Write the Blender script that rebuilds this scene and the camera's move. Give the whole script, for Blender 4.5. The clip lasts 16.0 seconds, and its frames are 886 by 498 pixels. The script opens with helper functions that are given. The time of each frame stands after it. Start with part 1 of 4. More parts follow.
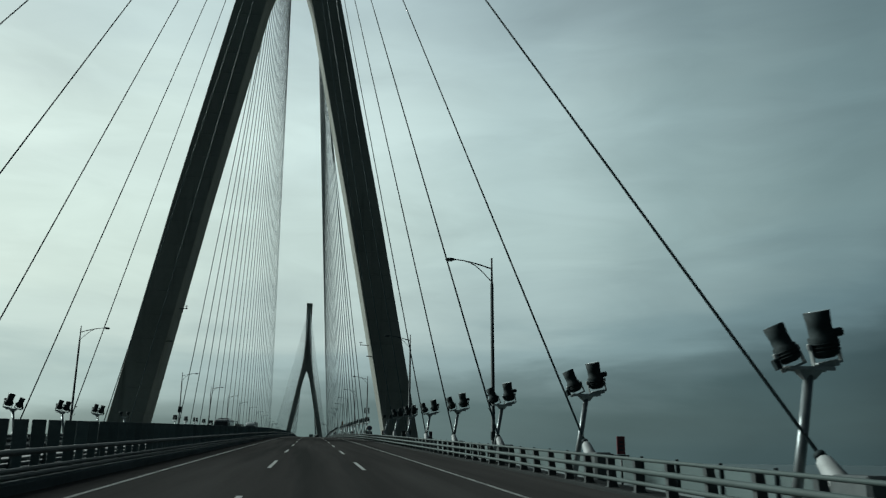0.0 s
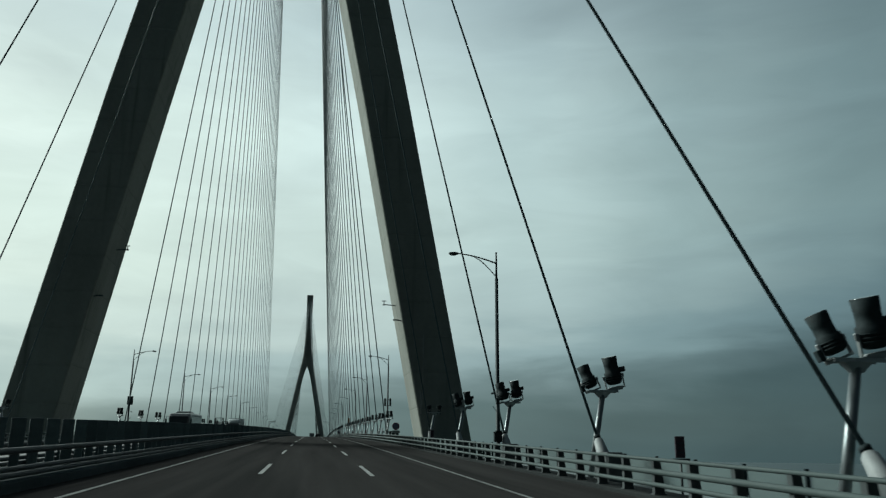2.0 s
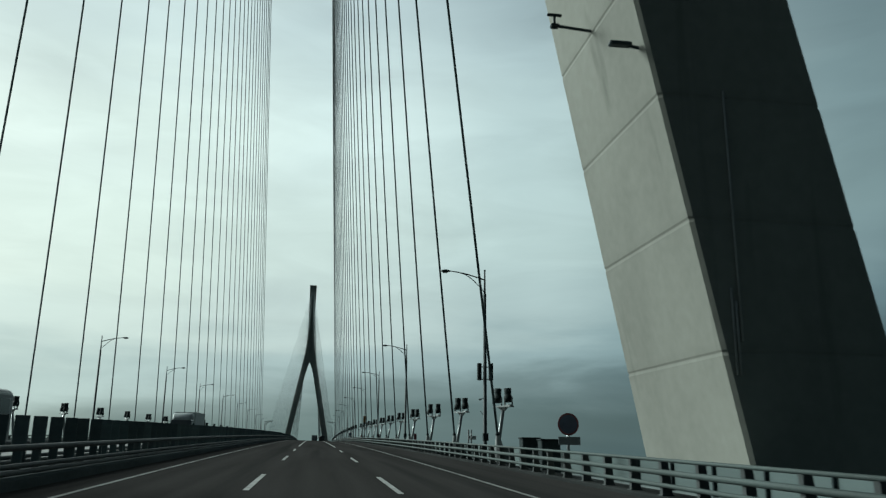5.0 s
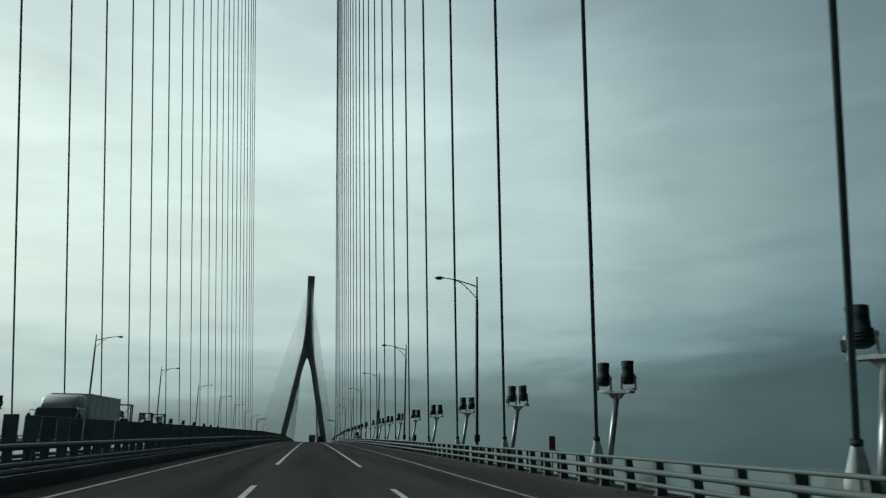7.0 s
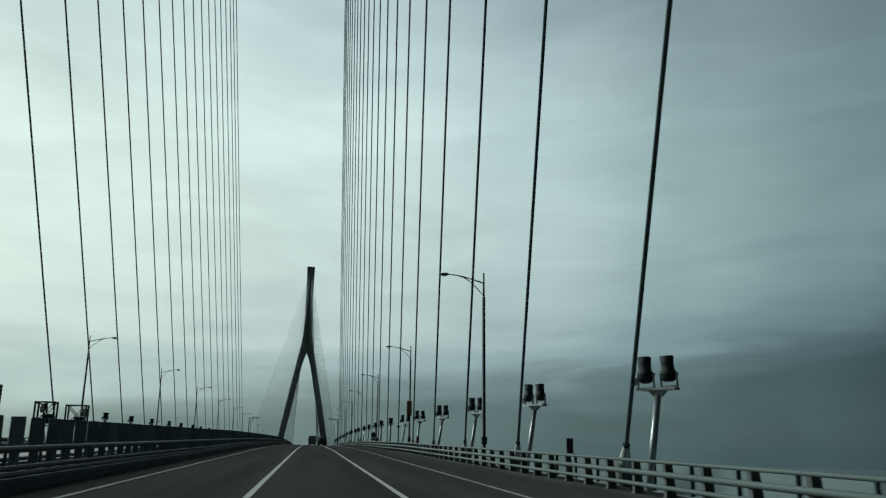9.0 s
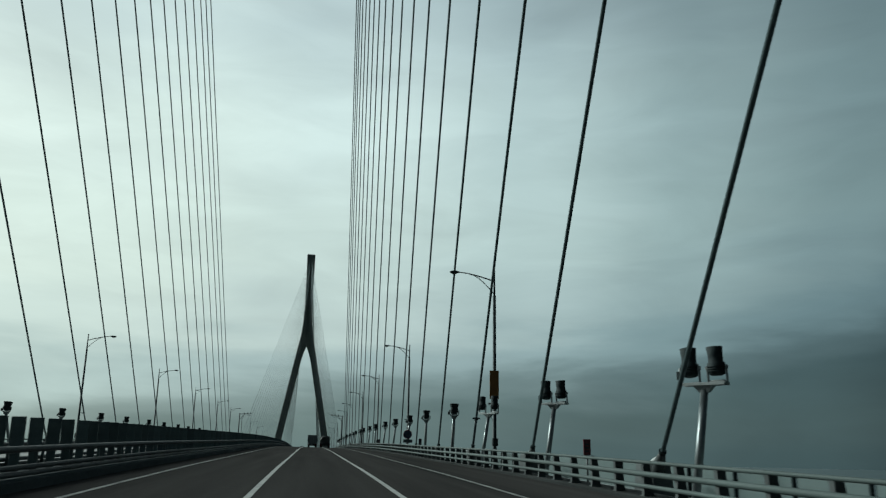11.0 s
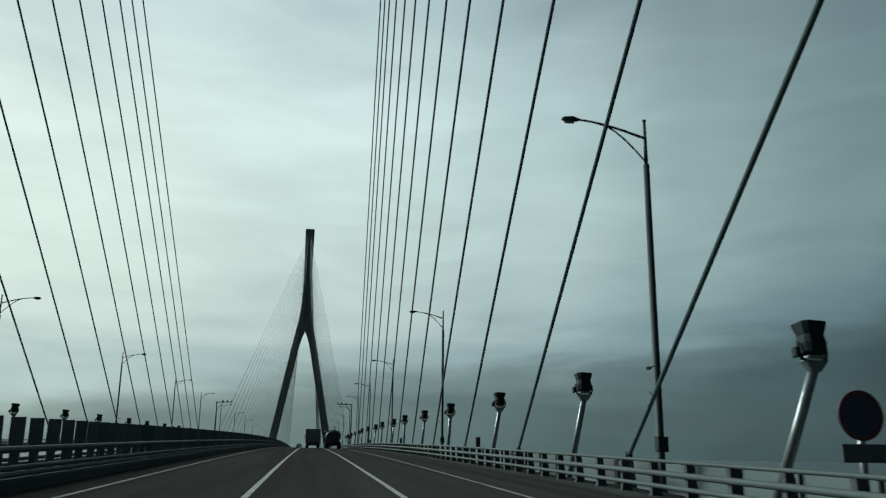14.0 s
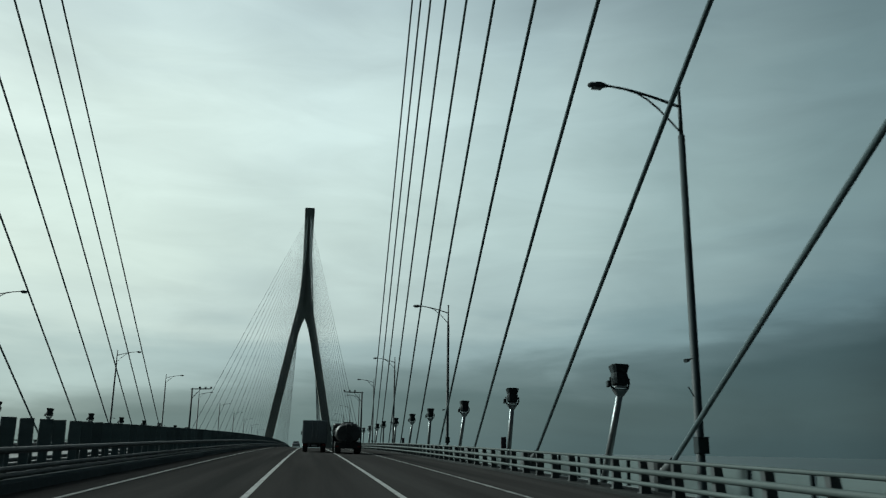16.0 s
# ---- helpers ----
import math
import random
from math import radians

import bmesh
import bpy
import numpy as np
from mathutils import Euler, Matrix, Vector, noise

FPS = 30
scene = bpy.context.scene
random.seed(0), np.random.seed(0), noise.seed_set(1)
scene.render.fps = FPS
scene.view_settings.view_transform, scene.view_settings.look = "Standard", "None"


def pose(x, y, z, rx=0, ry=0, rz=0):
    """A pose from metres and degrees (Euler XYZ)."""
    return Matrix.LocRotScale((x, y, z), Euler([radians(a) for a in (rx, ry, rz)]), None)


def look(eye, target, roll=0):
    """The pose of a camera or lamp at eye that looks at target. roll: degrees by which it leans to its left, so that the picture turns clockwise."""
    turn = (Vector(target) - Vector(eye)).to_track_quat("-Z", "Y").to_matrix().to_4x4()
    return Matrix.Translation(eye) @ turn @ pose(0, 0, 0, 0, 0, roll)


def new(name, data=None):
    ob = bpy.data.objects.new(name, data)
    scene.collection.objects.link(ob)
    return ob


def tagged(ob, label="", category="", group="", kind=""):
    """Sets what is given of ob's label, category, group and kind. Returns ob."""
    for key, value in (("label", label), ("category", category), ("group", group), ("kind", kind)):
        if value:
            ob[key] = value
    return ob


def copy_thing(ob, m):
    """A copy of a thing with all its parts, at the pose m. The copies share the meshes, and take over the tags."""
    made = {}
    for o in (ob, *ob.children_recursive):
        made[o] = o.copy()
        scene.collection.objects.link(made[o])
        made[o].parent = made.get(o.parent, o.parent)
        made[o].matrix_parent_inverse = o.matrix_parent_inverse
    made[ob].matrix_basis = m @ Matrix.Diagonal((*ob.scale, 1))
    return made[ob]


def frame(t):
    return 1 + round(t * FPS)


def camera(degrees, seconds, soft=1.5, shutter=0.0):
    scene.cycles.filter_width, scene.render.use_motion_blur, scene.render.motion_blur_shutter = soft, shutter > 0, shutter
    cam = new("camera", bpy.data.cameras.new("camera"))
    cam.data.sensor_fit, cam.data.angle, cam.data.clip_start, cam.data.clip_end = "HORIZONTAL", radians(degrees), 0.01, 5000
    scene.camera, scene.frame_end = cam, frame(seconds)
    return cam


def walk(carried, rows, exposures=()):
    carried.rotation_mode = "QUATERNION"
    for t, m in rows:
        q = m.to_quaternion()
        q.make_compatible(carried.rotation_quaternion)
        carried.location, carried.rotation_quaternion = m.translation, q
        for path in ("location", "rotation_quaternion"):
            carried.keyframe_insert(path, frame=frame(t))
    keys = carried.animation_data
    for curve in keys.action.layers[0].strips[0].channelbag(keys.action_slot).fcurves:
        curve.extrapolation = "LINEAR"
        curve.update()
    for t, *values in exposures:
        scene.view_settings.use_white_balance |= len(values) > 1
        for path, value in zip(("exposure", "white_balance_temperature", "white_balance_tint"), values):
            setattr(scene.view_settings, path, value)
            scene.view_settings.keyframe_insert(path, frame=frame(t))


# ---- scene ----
# A cable-stayed sea bridge. x: across the deck from its centreline, y: along it, z: up.
cam = camera(57.61, 16.0, soft=1.3, shutter=0.1)
PATH = [
    # seconds, eye x, y, z, yaw, pitch, roll
    (0, 7.379, 6.011, -2.817, -9.037, 13.992, 0.328),
    (0.5, 7.397, 17.618, -2.539, -9.048, 13.930, 0.315),
    (1, 7.424, 29.233, -2.255, -9.058, 13.903, 0.209),
    (1.5, 7.435, 40.845, -1.971, -9.005, 13.823, 0.308),
    (2, 7.444, 52.453, -1.694, -8.991, 13.862, 0.320),
    (2.5, 7.435, 64.072, -1.425, -8.892, 13.955, 0.541),
    (3, 7.425, 75.694, -1.150, -8.800, 14.004, 0.762),
    (3.5, 7.404, 87.322, -0.910, -8.754, 14.033, 0.758),
    (4, 7.383, 98.967, -0.657, -8.731, 14.008, 0.516),
    (6.5, 7.366, 157.479, 0.490, -8.839, 13.936, 0.764),
    (7, 7.347, 169.255, 0.713, -8.897, 13.939, 0.731),
    (7.5, 7.339, 181.048, 0.908, -8.972, 13.965, 0.586),
    (8, 7.328, 192.893, 1.105, -8.968, 13.973, 0.627),
    (8.5, 7.307, 204.821, 1.304, -8.902, 13.966, 0.818),
    (9, 7.274, 216.801, 1.503, -8.921, 13.975, 0.715),
    (11.5, 7.268, 276.626, 2.360, -8.900, 13.865, 0.859),
    (12, 7.243, 288.695, 2.488, -8.958, 13.778, 0.744),
    (12.5, 7.266, 300.730, 2.656, -9.016, 13.825, 0.604),
    (13, 7.282, 312.799, 2.795, -9.053, 13.758, 0.678),
    (13.5, 7.292, 324.875, 2.925, -9.013, 13.697, 0.877),
    (14, 7.294, 336.994, 3.050, -8.994, 13.552, 0.645),
    (14.5, 7.303, 349.134, 3.151, -8.922, 13.419, 0.598),
    (15, 7.300, 361.294, 3.261, -8.874, 13.365, 0.662),
    (15.5, 7.307, 373.400, 3.356, -8.930, 13.347, 0.782),
    (16, 7.306, 385.532, 3.426, -9.014, 13.245, 0.643),
]


def heading(yaw, pitch, roll):
    return (Euler((radians(90 + pitch), 0, radians(yaw))).to_matrix().to_4x4() @ pose(0, 0, 0, 0, 0, roll))


walk(cam, [(t, Matrix.Translation((x, y, z)) @ heading(a, p, r)) for t, x, y, z, a, p, r in PATH],
     exposures=[(0, 0.0), (1.5, 0.07), (2.8, 0.10), (3.5, 0.20), (4.2, 0.19), (6.3, 0.10), (7.0, 0.10), (8.5, 0.06), (16.0, 0.06)])

# ---- sky and sun ----
SUN_AZ, SUN_EL, GLOW_AZ = -56.0, 30.0, -40.0   # degrees from straight ahead (right is positive), and above the horizon
SUN_DIR = Vector((math.sin(radians(SUN_AZ)) * math.cos(radians(SUN_EL)), math.cos(radians(SUN_AZ)) * math.cos(radians(SUN_EL)), math.sin(radians(SUN_EL))))


def build_world():
    w = bpy.data.worlds.new("overcast_sky")
    scene.world = w
    w.use_nodes = True
    nt = w.node_tree
    nt.nodes.clear()
    n, l = nt.nodes.new, nt.links.new
    out, bg = n("ShaderNodeOutputWorld"), n("ShaderNodeBackground")
    tc, sky = n("ShaderNodeTexCoord"), n("ShaderNodeTexSky")
    sky.sky_type, sky.sun_disc = "NISHITA", False
    sky.sun_elevation, sky.sun_rotation = radians(SUN_EL), radians(SUN_AZ)
    sep = n("ShaderNodeSeparateXYZ")
    l(tc.outputs["Generated"], sep.inputs[0])
    # cloud noise, drawn out along the horizon
    mp = n("ShaderNodeMapping")
    mp.inputs["Scale"].default_value = (1.6, 1.6, 9.0)
    mp.inputs["Rotation"].default_value = (0.0, radians(-5), 0.0)
    l(tc.outputs["Generated"], mp.inputs[0])
    no = n("ShaderNodeTexNoise")
    no.inputs["Scale"].default_value, no.inputs["Detail"].default_value, no.inputs["Roughness"].default_value = 1.5, 6.0, 0.5
    no.inputs["Distortion"].default_value = 0.3
    l(mp.outputs[0], no.inputs["Vector"])

    def maths(op, a, b=None):
        m = n("ShaderNodeMath")
        m.operation = op
        for k, v in enumerate((a, b)):
            if v is None:
                continue
            if isinstance(v, (int, float)):
                m.inputs[k].default_value = v
            else:
                l(v, m.inputs[k])
        return m.outputs[0]

    def ramp(fac, stops):
        r = n("ShaderNodeValToRGB")
        r.color_ramp.interpolation = "EASE"
        e = r.color_ramp.elements
        while len(e) < len(stops):
            e.new(0.5)
        for el, (pos, col) in zip(e, stops):
            el.position, el.color = pos, (*col, 1)
        l(fac, r.inputs[0])
        return r.outputs[0]

    wob = maths("SUBTRACT", no.outputs["Fac"], 0.5)
    dot = n("ShaderNodeVectorMath")
    dot.operation = "DOT_PRODUCT"
    flat = Vector((math.sin(radians(GLOW_AZ)), math.cos(radians(GLOW_AZ)), 0.35)).normalized()   # where the cloud is thinnest
    dot.inputs[1].default_value = flat
    l(tc.outputs["Generated"], dot.inputs[0])
    toward = maths("MULTIPLY_ADD", dot.outputs["Value"], 0.5)
    toward.node.inputs[2].default_value = 0.5
    toward = maths("ADD", toward, maths("MULTIPLY", wob, 0.06))
    glow = ramp(toward, SKY_GLOW)
    up = maths("ADD", sep.outputs[2], maths("MULTIPLY", wob, 0.17))
    up = maths("ADD", up, maths("MULTIPLY", maths("SUBTRACT", toward, 0.70), 0.24))   # the low cloud bank is deeper away from the sun
    band = ramp(up, SKY_BAND)
    mul = n("ShaderNodeMix")
    mul.data_type, mul.blend_type = "RGBA", "MULTIPLY"
    mul.inputs[0].default_value = 1.0
    l(glow, mul.inputs[6]), l(band, mul.inputs[7])
    # thicker cloud high up away from the sun
    across = n("ShaderNodeVectorMath")
    across.operation = "DOT_PRODUCT"
    across.inputs[1].default_value = (0.5, 0.0, 0.866)
    l(tc.outputs["Generated"], across.inputs[0])
    veil = maths("MULTIPLY_ADD", across.outputs["Value"], 0.5)
    veil.node.inputs[2].default_value = 0.5
    thick = n("ShaderNodeMix")
    thick.data_type, thick.blend_type = "RGBA", "MULTIPLY"
    thick.inputs[0].default_value = 1.0
    l(mul.outputs[2], thick.inputs[6]), l(ramp(maths("ADD", veil, maths("MULTIPLY", wob, 0.05)), SKY_SIDE), thick.inputs[7])
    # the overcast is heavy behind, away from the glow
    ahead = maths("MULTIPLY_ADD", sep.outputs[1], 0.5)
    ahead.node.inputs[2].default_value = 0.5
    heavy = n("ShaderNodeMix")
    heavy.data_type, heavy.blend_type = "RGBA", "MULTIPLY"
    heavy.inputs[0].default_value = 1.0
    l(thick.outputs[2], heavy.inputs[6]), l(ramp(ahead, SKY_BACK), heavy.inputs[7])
    streak, smp = n("ShaderNodeTexNoise"), n("ShaderNodeMapping")
    smp.inputs["Scale"].default_value, smp.inputs["Rotation"].default_value = (2.2, 2.2, 8.0), (radians(4), radians(-15), 0)
    streak.inputs["Scale"].default_value, streak.inputs["Detail"].default_value, streak.inputs["Roughness"].default_value, streak.inputs["Distortion"].default_value = 2.2, 8.0, 0.55, 0.8
    l(tc.outputs["Generated"], smp.inputs[0]), l(smp.outputs[0], streak.inputs["Vector"])
    tone = n("ShaderNodeMapRange")
    tone.inputs[1].default_value, tone.inputs[2].default_value, tone.inputs[3].default_value, tone.inputs[4].default_value = 0.3, 0.7, 0.93, 1.07
    l(streak.outputs["Fac"], tone.inputs[0])
    soft = n("ShaderNodeMix")
    soft.data_type, soft.blend_type = "RGBA", "MULTIPLY"
    soft.inputs[0].default_value = 1.0
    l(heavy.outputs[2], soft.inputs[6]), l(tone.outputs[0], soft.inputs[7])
    clear = n("ShaderNodeMix")
    clear.data_type, clear.blend_type = "RGBA", "ADD"
    clear.inputs[0].default_value = 0.004
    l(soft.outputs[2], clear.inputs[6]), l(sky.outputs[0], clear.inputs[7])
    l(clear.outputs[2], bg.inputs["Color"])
    bg.inputs["Strength"].default_value = 1.0
    l(bg.outputs[0], out.inputs[0])


# brightness of the cloud by its angle from the veiled sun, by its thickness to one side, and by its height over the horizon
SKY_GLOW = [(0.0, (0.042, 0.072, 0.080)), (0.42, (0.040, 0.068, 0.076)), (0.56, (0.072, 0.118, 0.130)), (0.645, (0.180, 0.274, 0.290)), (0.725, (0.258, 0.367, 0.377)),
            (0.80, (0.40, 0.53, 0.531)), (0.89, (0.566, 0.708, 0.685)), (0.955, (0.69, 0.842, 0.785)), (1.0, (0.79, 0.935, 0.86))]
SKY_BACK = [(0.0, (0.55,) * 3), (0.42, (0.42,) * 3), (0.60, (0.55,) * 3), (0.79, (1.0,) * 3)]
SKY_SIDE = [(0.50, (0.91,) * 3), (0.60, (0.93,) * 3), (0.66, (1.05,) * 3), (0.74, (1.04,) * 3), (0.80, (0.895,) * 3), (0.86, (0.77,) * 3), (0.93, (0.70,) * 3)]
SKY_BAND = [(0.0, (0.245, 0.305, 0.314)), (0.05, (0.244, 0.303, 0.310)), (0.09, (0.355, 0.405, 0.414)), (0.14, (0.66, 0.71, 0.728)), (0.20, (0.89, 0.895, 0.885)),
            (0.27, (1.0, 1.0, 0.975)), (0.40, (1.01, 1.015, 1.015)), (0.55, (0.74, 0.76, 0.80)), (0.75, (0.55, 0.57, 0.62)), (1.0, (0.48, 0.50, 0.55))]
build_world()

sun = new("sun", bpy.data.lights.new("sun", "SUN"))
sun.data.energy, sun.data.angle, sun.data.color = 3.5, radians(24), (0.87, 1.0, 0.95)
sun.matrix_world = look((0, 0, 300), Vector((0, 0, 300)) - SUN_DIR)


# ---- materials ----
def material(name, colour, rough=0.6, metal=0.0, vary=0.25, scale=4.0, stretch=(1, 1, 1), bump=0.1, fine=40.0, spots=None, random_tone=0.0, gloss=0.5):
    """A surface whose tone varies at a coarse and a fine scale, with relief."""
    m = bpy.data.materials.new(name)
    m.use_nodes = True
    nt = m.node_tree
    n, l = nt.nodes.new, nt.links.new
    b = nt.nodes["Principled BSDF"]
    b.inputs["Roughness"].default_value, b.inputs["Metallic"].default_value = rough, metal
    b.inputs["Specular IOR Level"].default_value = gloss
    tc, mp = n("ShaderNodeTexCoord"), n("ShaderNodeMapping")
    mp.inputs["Scale"].default_value = stretch
    l(tc.outputs["Object"], mp.inputs[0])
    big, small = n("ShaderNodeTexNoise"), n("ShaderNodeTexNoise")
    big.inputs["Scale"].default_value, big.inputs["Detail"].default_value = scale, 5.0
    small.inputs["Scale"].default_value, small.inputs["Detail"].default_value = fine, 3.0
    l(mp.outputs[0], big.inputs["Vector"]), l(tc.outputs["Object"], small.inputs["Vector"])
    add = n("ShaderNodeMath")
    add.operation = "MULTIPLY_ADD"
    add.inputs[1].default_value = 0.35
    l(small.outputs["Fac"], add.inputs[0]), l(big.outputs["Fac"], add.inputs[2])
    r = n("ShaderNodeValToRGB")
    dark, light = [tuple(max(0.0, c * f) for c in colour) for f in (1 - vary, 1 + vary)]
    r.color_ramp.elements[0].position, r.color_ramp.elements[0].color = 0.45, (*dark, 1)
    r.color_ramp.elements[1].position, r.color_ramp.elements[1].color = 0.92, (*light, 1)
    l(add.outputs[0], r.inputs[0])
    col = r.outputs[0]
    if spots:
        v = n("ShaderNodeTexNoise")
        v.inputs["Scale"].default_value, v.inputs["Detail"].default_value = spots[1], 8.0
        sm = n("ShaderNodeMapping")
        sm.inputs["Scale"].default_value = spots[2]
        l(tc.outputs["Object"], sm.inputs[0]), l(sm.outputs[0], v.inputs["Vector"])
        k = n("ShaderNodeValToRGB")
        k.color_ramp.elements[0].position, k.color_ramp.elements[1].position = spots[3], spots[3] + 0.12
        l(v.outputs["Fac"], k.inputs[0])
        mx = n("ShaderNodeMix")
        mx.data_type = "RGBA"
        l(k.outputs[0], mx.inputs[0]), l(col, mx.inputs[6])
        mx.inputs[7].default_value = (*spots[0], 1)
        col = mx.outputs[2]
    if random_tone:
        oi, hsv, mr = n("ShaderNodeObjectInfo"), n("ShaderNodeHueSaturation"), n("ShaderNodeMapRange")
        mr.inputs[3].default_value, mr.inputs[4].default_value = 1 - random_tone, 1 + random_tone
        l(oi.outputs["Random"], mr.inputs[0]), l(mr.outputs[0], hsv.inputs["Value"]), l(col, hsv.inputs["Color"])
        col = hsv.outputs[0]
    l(col, b.inputs["Base Color"])
    if bump:
        bp = n("ShaderNodeBump")
        bp.inputs["Strength"].default_value, bp.inputs["Distance"].default_value = bump, 0.02
        l(add.outputs[0], bp.inputs["Height"]), l(bp.outputs[0], b.inputs["Normal"])
    return m


ASPHALT = material("asphalt", (0.0445, 0.0435, 0.0425), 0.95, vary=0.22, scale=0.9, stretch=(1.0, 0.03, 1.0), bump=0.25, fine=9.0,
                   spots=((0.031, 0.0315, 0.031), 0.35, (1.3, 0.02, 1.0), 0.55), gloss=0.0)
# pale base colour stands in for low sky glare on the opposite carriageway
GLARE_ASPHALT = material("glare_asphalt", (0.19, 0.195, 0.19), 0.6, vary=0.22, scale=0.9, stretch=(1.0, 0.03, 1.0), bump=0.25, fine=9.0,
                       spots=((0.14, 0.143, 0.14), 0.35, (1.3, 0.02, 1.0), 0.55), gloss=0.4)
EDGE_LINE = material("worn_edge_paint", (0.15, 0.157, 0.15), 0.8, vary=0.35, scale=1.5, fine=15.0, spots=((0.08, 0.082, 0.08), 2.0, (1, 0.3, 1), 0.52))
PAINT_LINE = material("road_paint", (0.265, 0.272, 0.262), 0.7, vary=0.3, scale=1.5, fine=15.0, spots=((0.16, 0.16, 0.155), 3.0, (1, 0.4, 1), 0.60))
def concrete(name, colour, lift):
    """Cast concrete in lifts: mottled, with rain streaks and smudged joints."""
    m = material(name, colour, 0.85, vary=0.16, scale=0.22, stretch=(1.0, 1.0, 0.35), bump=0.3, fine=2.5,
                 spots=(tuple(c * 0.68 for c in colour), 0.35, (2.2, 2.2, 0.12), 0.60), gloss=0.15)
    nt = m.node_tree
    n, l = nt.nodes.new, nt.links.new
    b = nt.nodes["Principled BSDF"]
    col = b.inputs["Base Color"].links[0].from_socket
    tc, sep, no = n("ShaderNodeTexCoord"), n("ShaderNodeSeparateXYZ"), n("ShaderNodeTexNoise")
    no.inputs["Scale"].default_value, no.inputs["Detail"].default_value = 0.6, 5.0
    l(tc.outputs["Object"], sep.inputs[0]), l(tc.outputs["Object"], no.inputs["Vector"])

    def maths(op, a, c):
        k = n("ShaderNodeMath")
        k.operation = op
        for i, v in enumerate((a, c)):
            if isinstance(v, (int, float)):
                k.inputs[i].default_value = v
            else:
                l(v, k.inputs[i])
        return k.outputs[0]

    z = maths("ADD", sep.outputs[2], maths("MULTIPLY", no.outputs["Fac"], 0.5))
    f = maths("FRACT", maths("DIVIDE", maths("ADD", z, 74.0), lift), 0.0)
    near = maths("ABSOLUTE", maths("SUBTRACT", f, 0.06), 0.0)
    mr = n("ShaderNodeMapRange")
    mr.inputs[1].default_value, mr.inputs[2].default_value, mr.inputs[3].default_value, mr.inputs[4].default_value = 0.0, 0.07, 1.0, 0.0
    l(near, mr.inputs[0])
    amount = maths("MULTIPLY", mr.outputs[0], maths("MULTIPLY", no.outputs["Fac"], 0.28))
    mx = n("ShaderNodeMix")
    mx.data_type = "RGBA"
    l(amount, mx.inputs[0]), l(col, mx.inputs[6])
    mx.inputs[7].default_value = (*[c * 0.42 for c in colour], 1)
    l(mx.outputs[2], b.inputs["Base Color"])
    return m


CONCRETE = concrete("concrete", (0.250, 0.258, 0.230), 4.04)
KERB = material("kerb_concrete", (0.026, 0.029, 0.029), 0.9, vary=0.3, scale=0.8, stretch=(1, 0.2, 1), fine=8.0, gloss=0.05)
MEDIAN_KERB = material("median_concrete", (0.060, 0.074, 0.076), 0.9, vary=0.3, scale=0.8, stretch=(1, 0.2, 1), fine=8.0, gloss=0.02)
RAIL = material("galvanised_rail", (0.054, 0.077, 0.074), 0.7, 0.0, vary=0.25, scale=1.2, stretch=(1, 0.25, 1), bump=0.03, fine=25.0, gloss=0.35)
DARK_STEEL = material("dark_painted_steel", (0.055, 0.065, 0.066), 0.55, 0.2, vary=0.3, scale=2.0, bump=0.04, random_tone=0.2)
# darker copy of the rail steel: the glare boards' shade is in its colour
SHADED_RAIL = material("shaded_median_rail", (0.046, 0.056, 0.057), 0.75, 0.0, vary=0.3, scale=1.2, stretch=(1, 0.25, 1), bump=0.03, fine=25.0)
GIRDER = material("girder_paint", (0.17, 0.20, 0.20), 0.6, vary=0.15, scale=0.4, bump=0.02)
BOARD = material("glare_board_plastic", (0.066, 0.096, 0.098), 0.6, vary=0.3, scale=3.0, bump=0.03, random_tone=0.25)
FAIRING = material("pale_parapet_panel", (0.070, 0.105, 0.104), 0.6, vary=0.25, scale=0.7, stretch=(1, 0.3, 1.5), bump=0.03, random_tone=0.1)
SHEATH = material("cable_sheath", (0.076, 0.113, 0.120), 0.55, gloss=0.35, vary=0.12, scale=0.6, bump=0.0, fine=6.0, random_tone=0.12)
LOW_SLEEVE = material("lower_cable_sleeve", (0.05, 0.075, 0.085), 0.5, 0.1, vary=0.15, scale=1.0, bump=0.02)
PALE_BOOT = material("pale_anchor_sleeve", (0.34, 0.36, 0.355), 0.6, vary=0.2, scale=3.0, bump=0.03)
BOOT = material("anchor_boot", (0.36, 0.39, 0.385), 0.45, 0.35, vary=0.15, scale=3.0, bump=0.03)
POLE = material("lamp_pole_paint", (0.030, 0.047, 0.051), 0.6, 0.0, gloss=0.3, vary=0.2, scale=1.5, bump=0.02)
LIGHT_POLE = material("galvanised_pole", (0.215, 0.24, 0.245), 0.34, 0.55, vary=0.2, scale=2.0, bump=0.02)
HOUSING = material("black_housing", (0.019, 0.030, 0.032), 0.75, vary=0.3, scale=6.0, bump=0.05, gloss=0.2)
LENS = material("lamp_glass", (0.10, 0.11, 0.11), 0.1, vary=0.1, bump=0)
BRACKET = material("pale_bracket", (0.36, 0.39, 0.39), 0.45, 0.4, vary=0.2, scale=5.0, bump=0.03)
PALE = material("pale_conduit", (0.36, 0.37, 0.355), 0.8, vary=0.15, scale=0.5, bump=0.0)
ORANGE = material("faded_orange_sign", (0.26, 0.105, 0.02), 0.55, vary=0.15, scale=2.0, bump=0.02)
RED = material("dull_red_plate", (0.13, 0.022, 0.030), 0.5, vary=0.2, scale=4.0, bump=0.02)
NAVY = material("navy_sign_face", (0.030, 0.046, 0.085), 0.55, vary=0.25, scale=3.0, bump=0.02)
MAROON = material("dull_maroon_sign", (0.035, 0.016, 0.027), 0.6, vary=0.25, scale=3.0, bump=0.02)
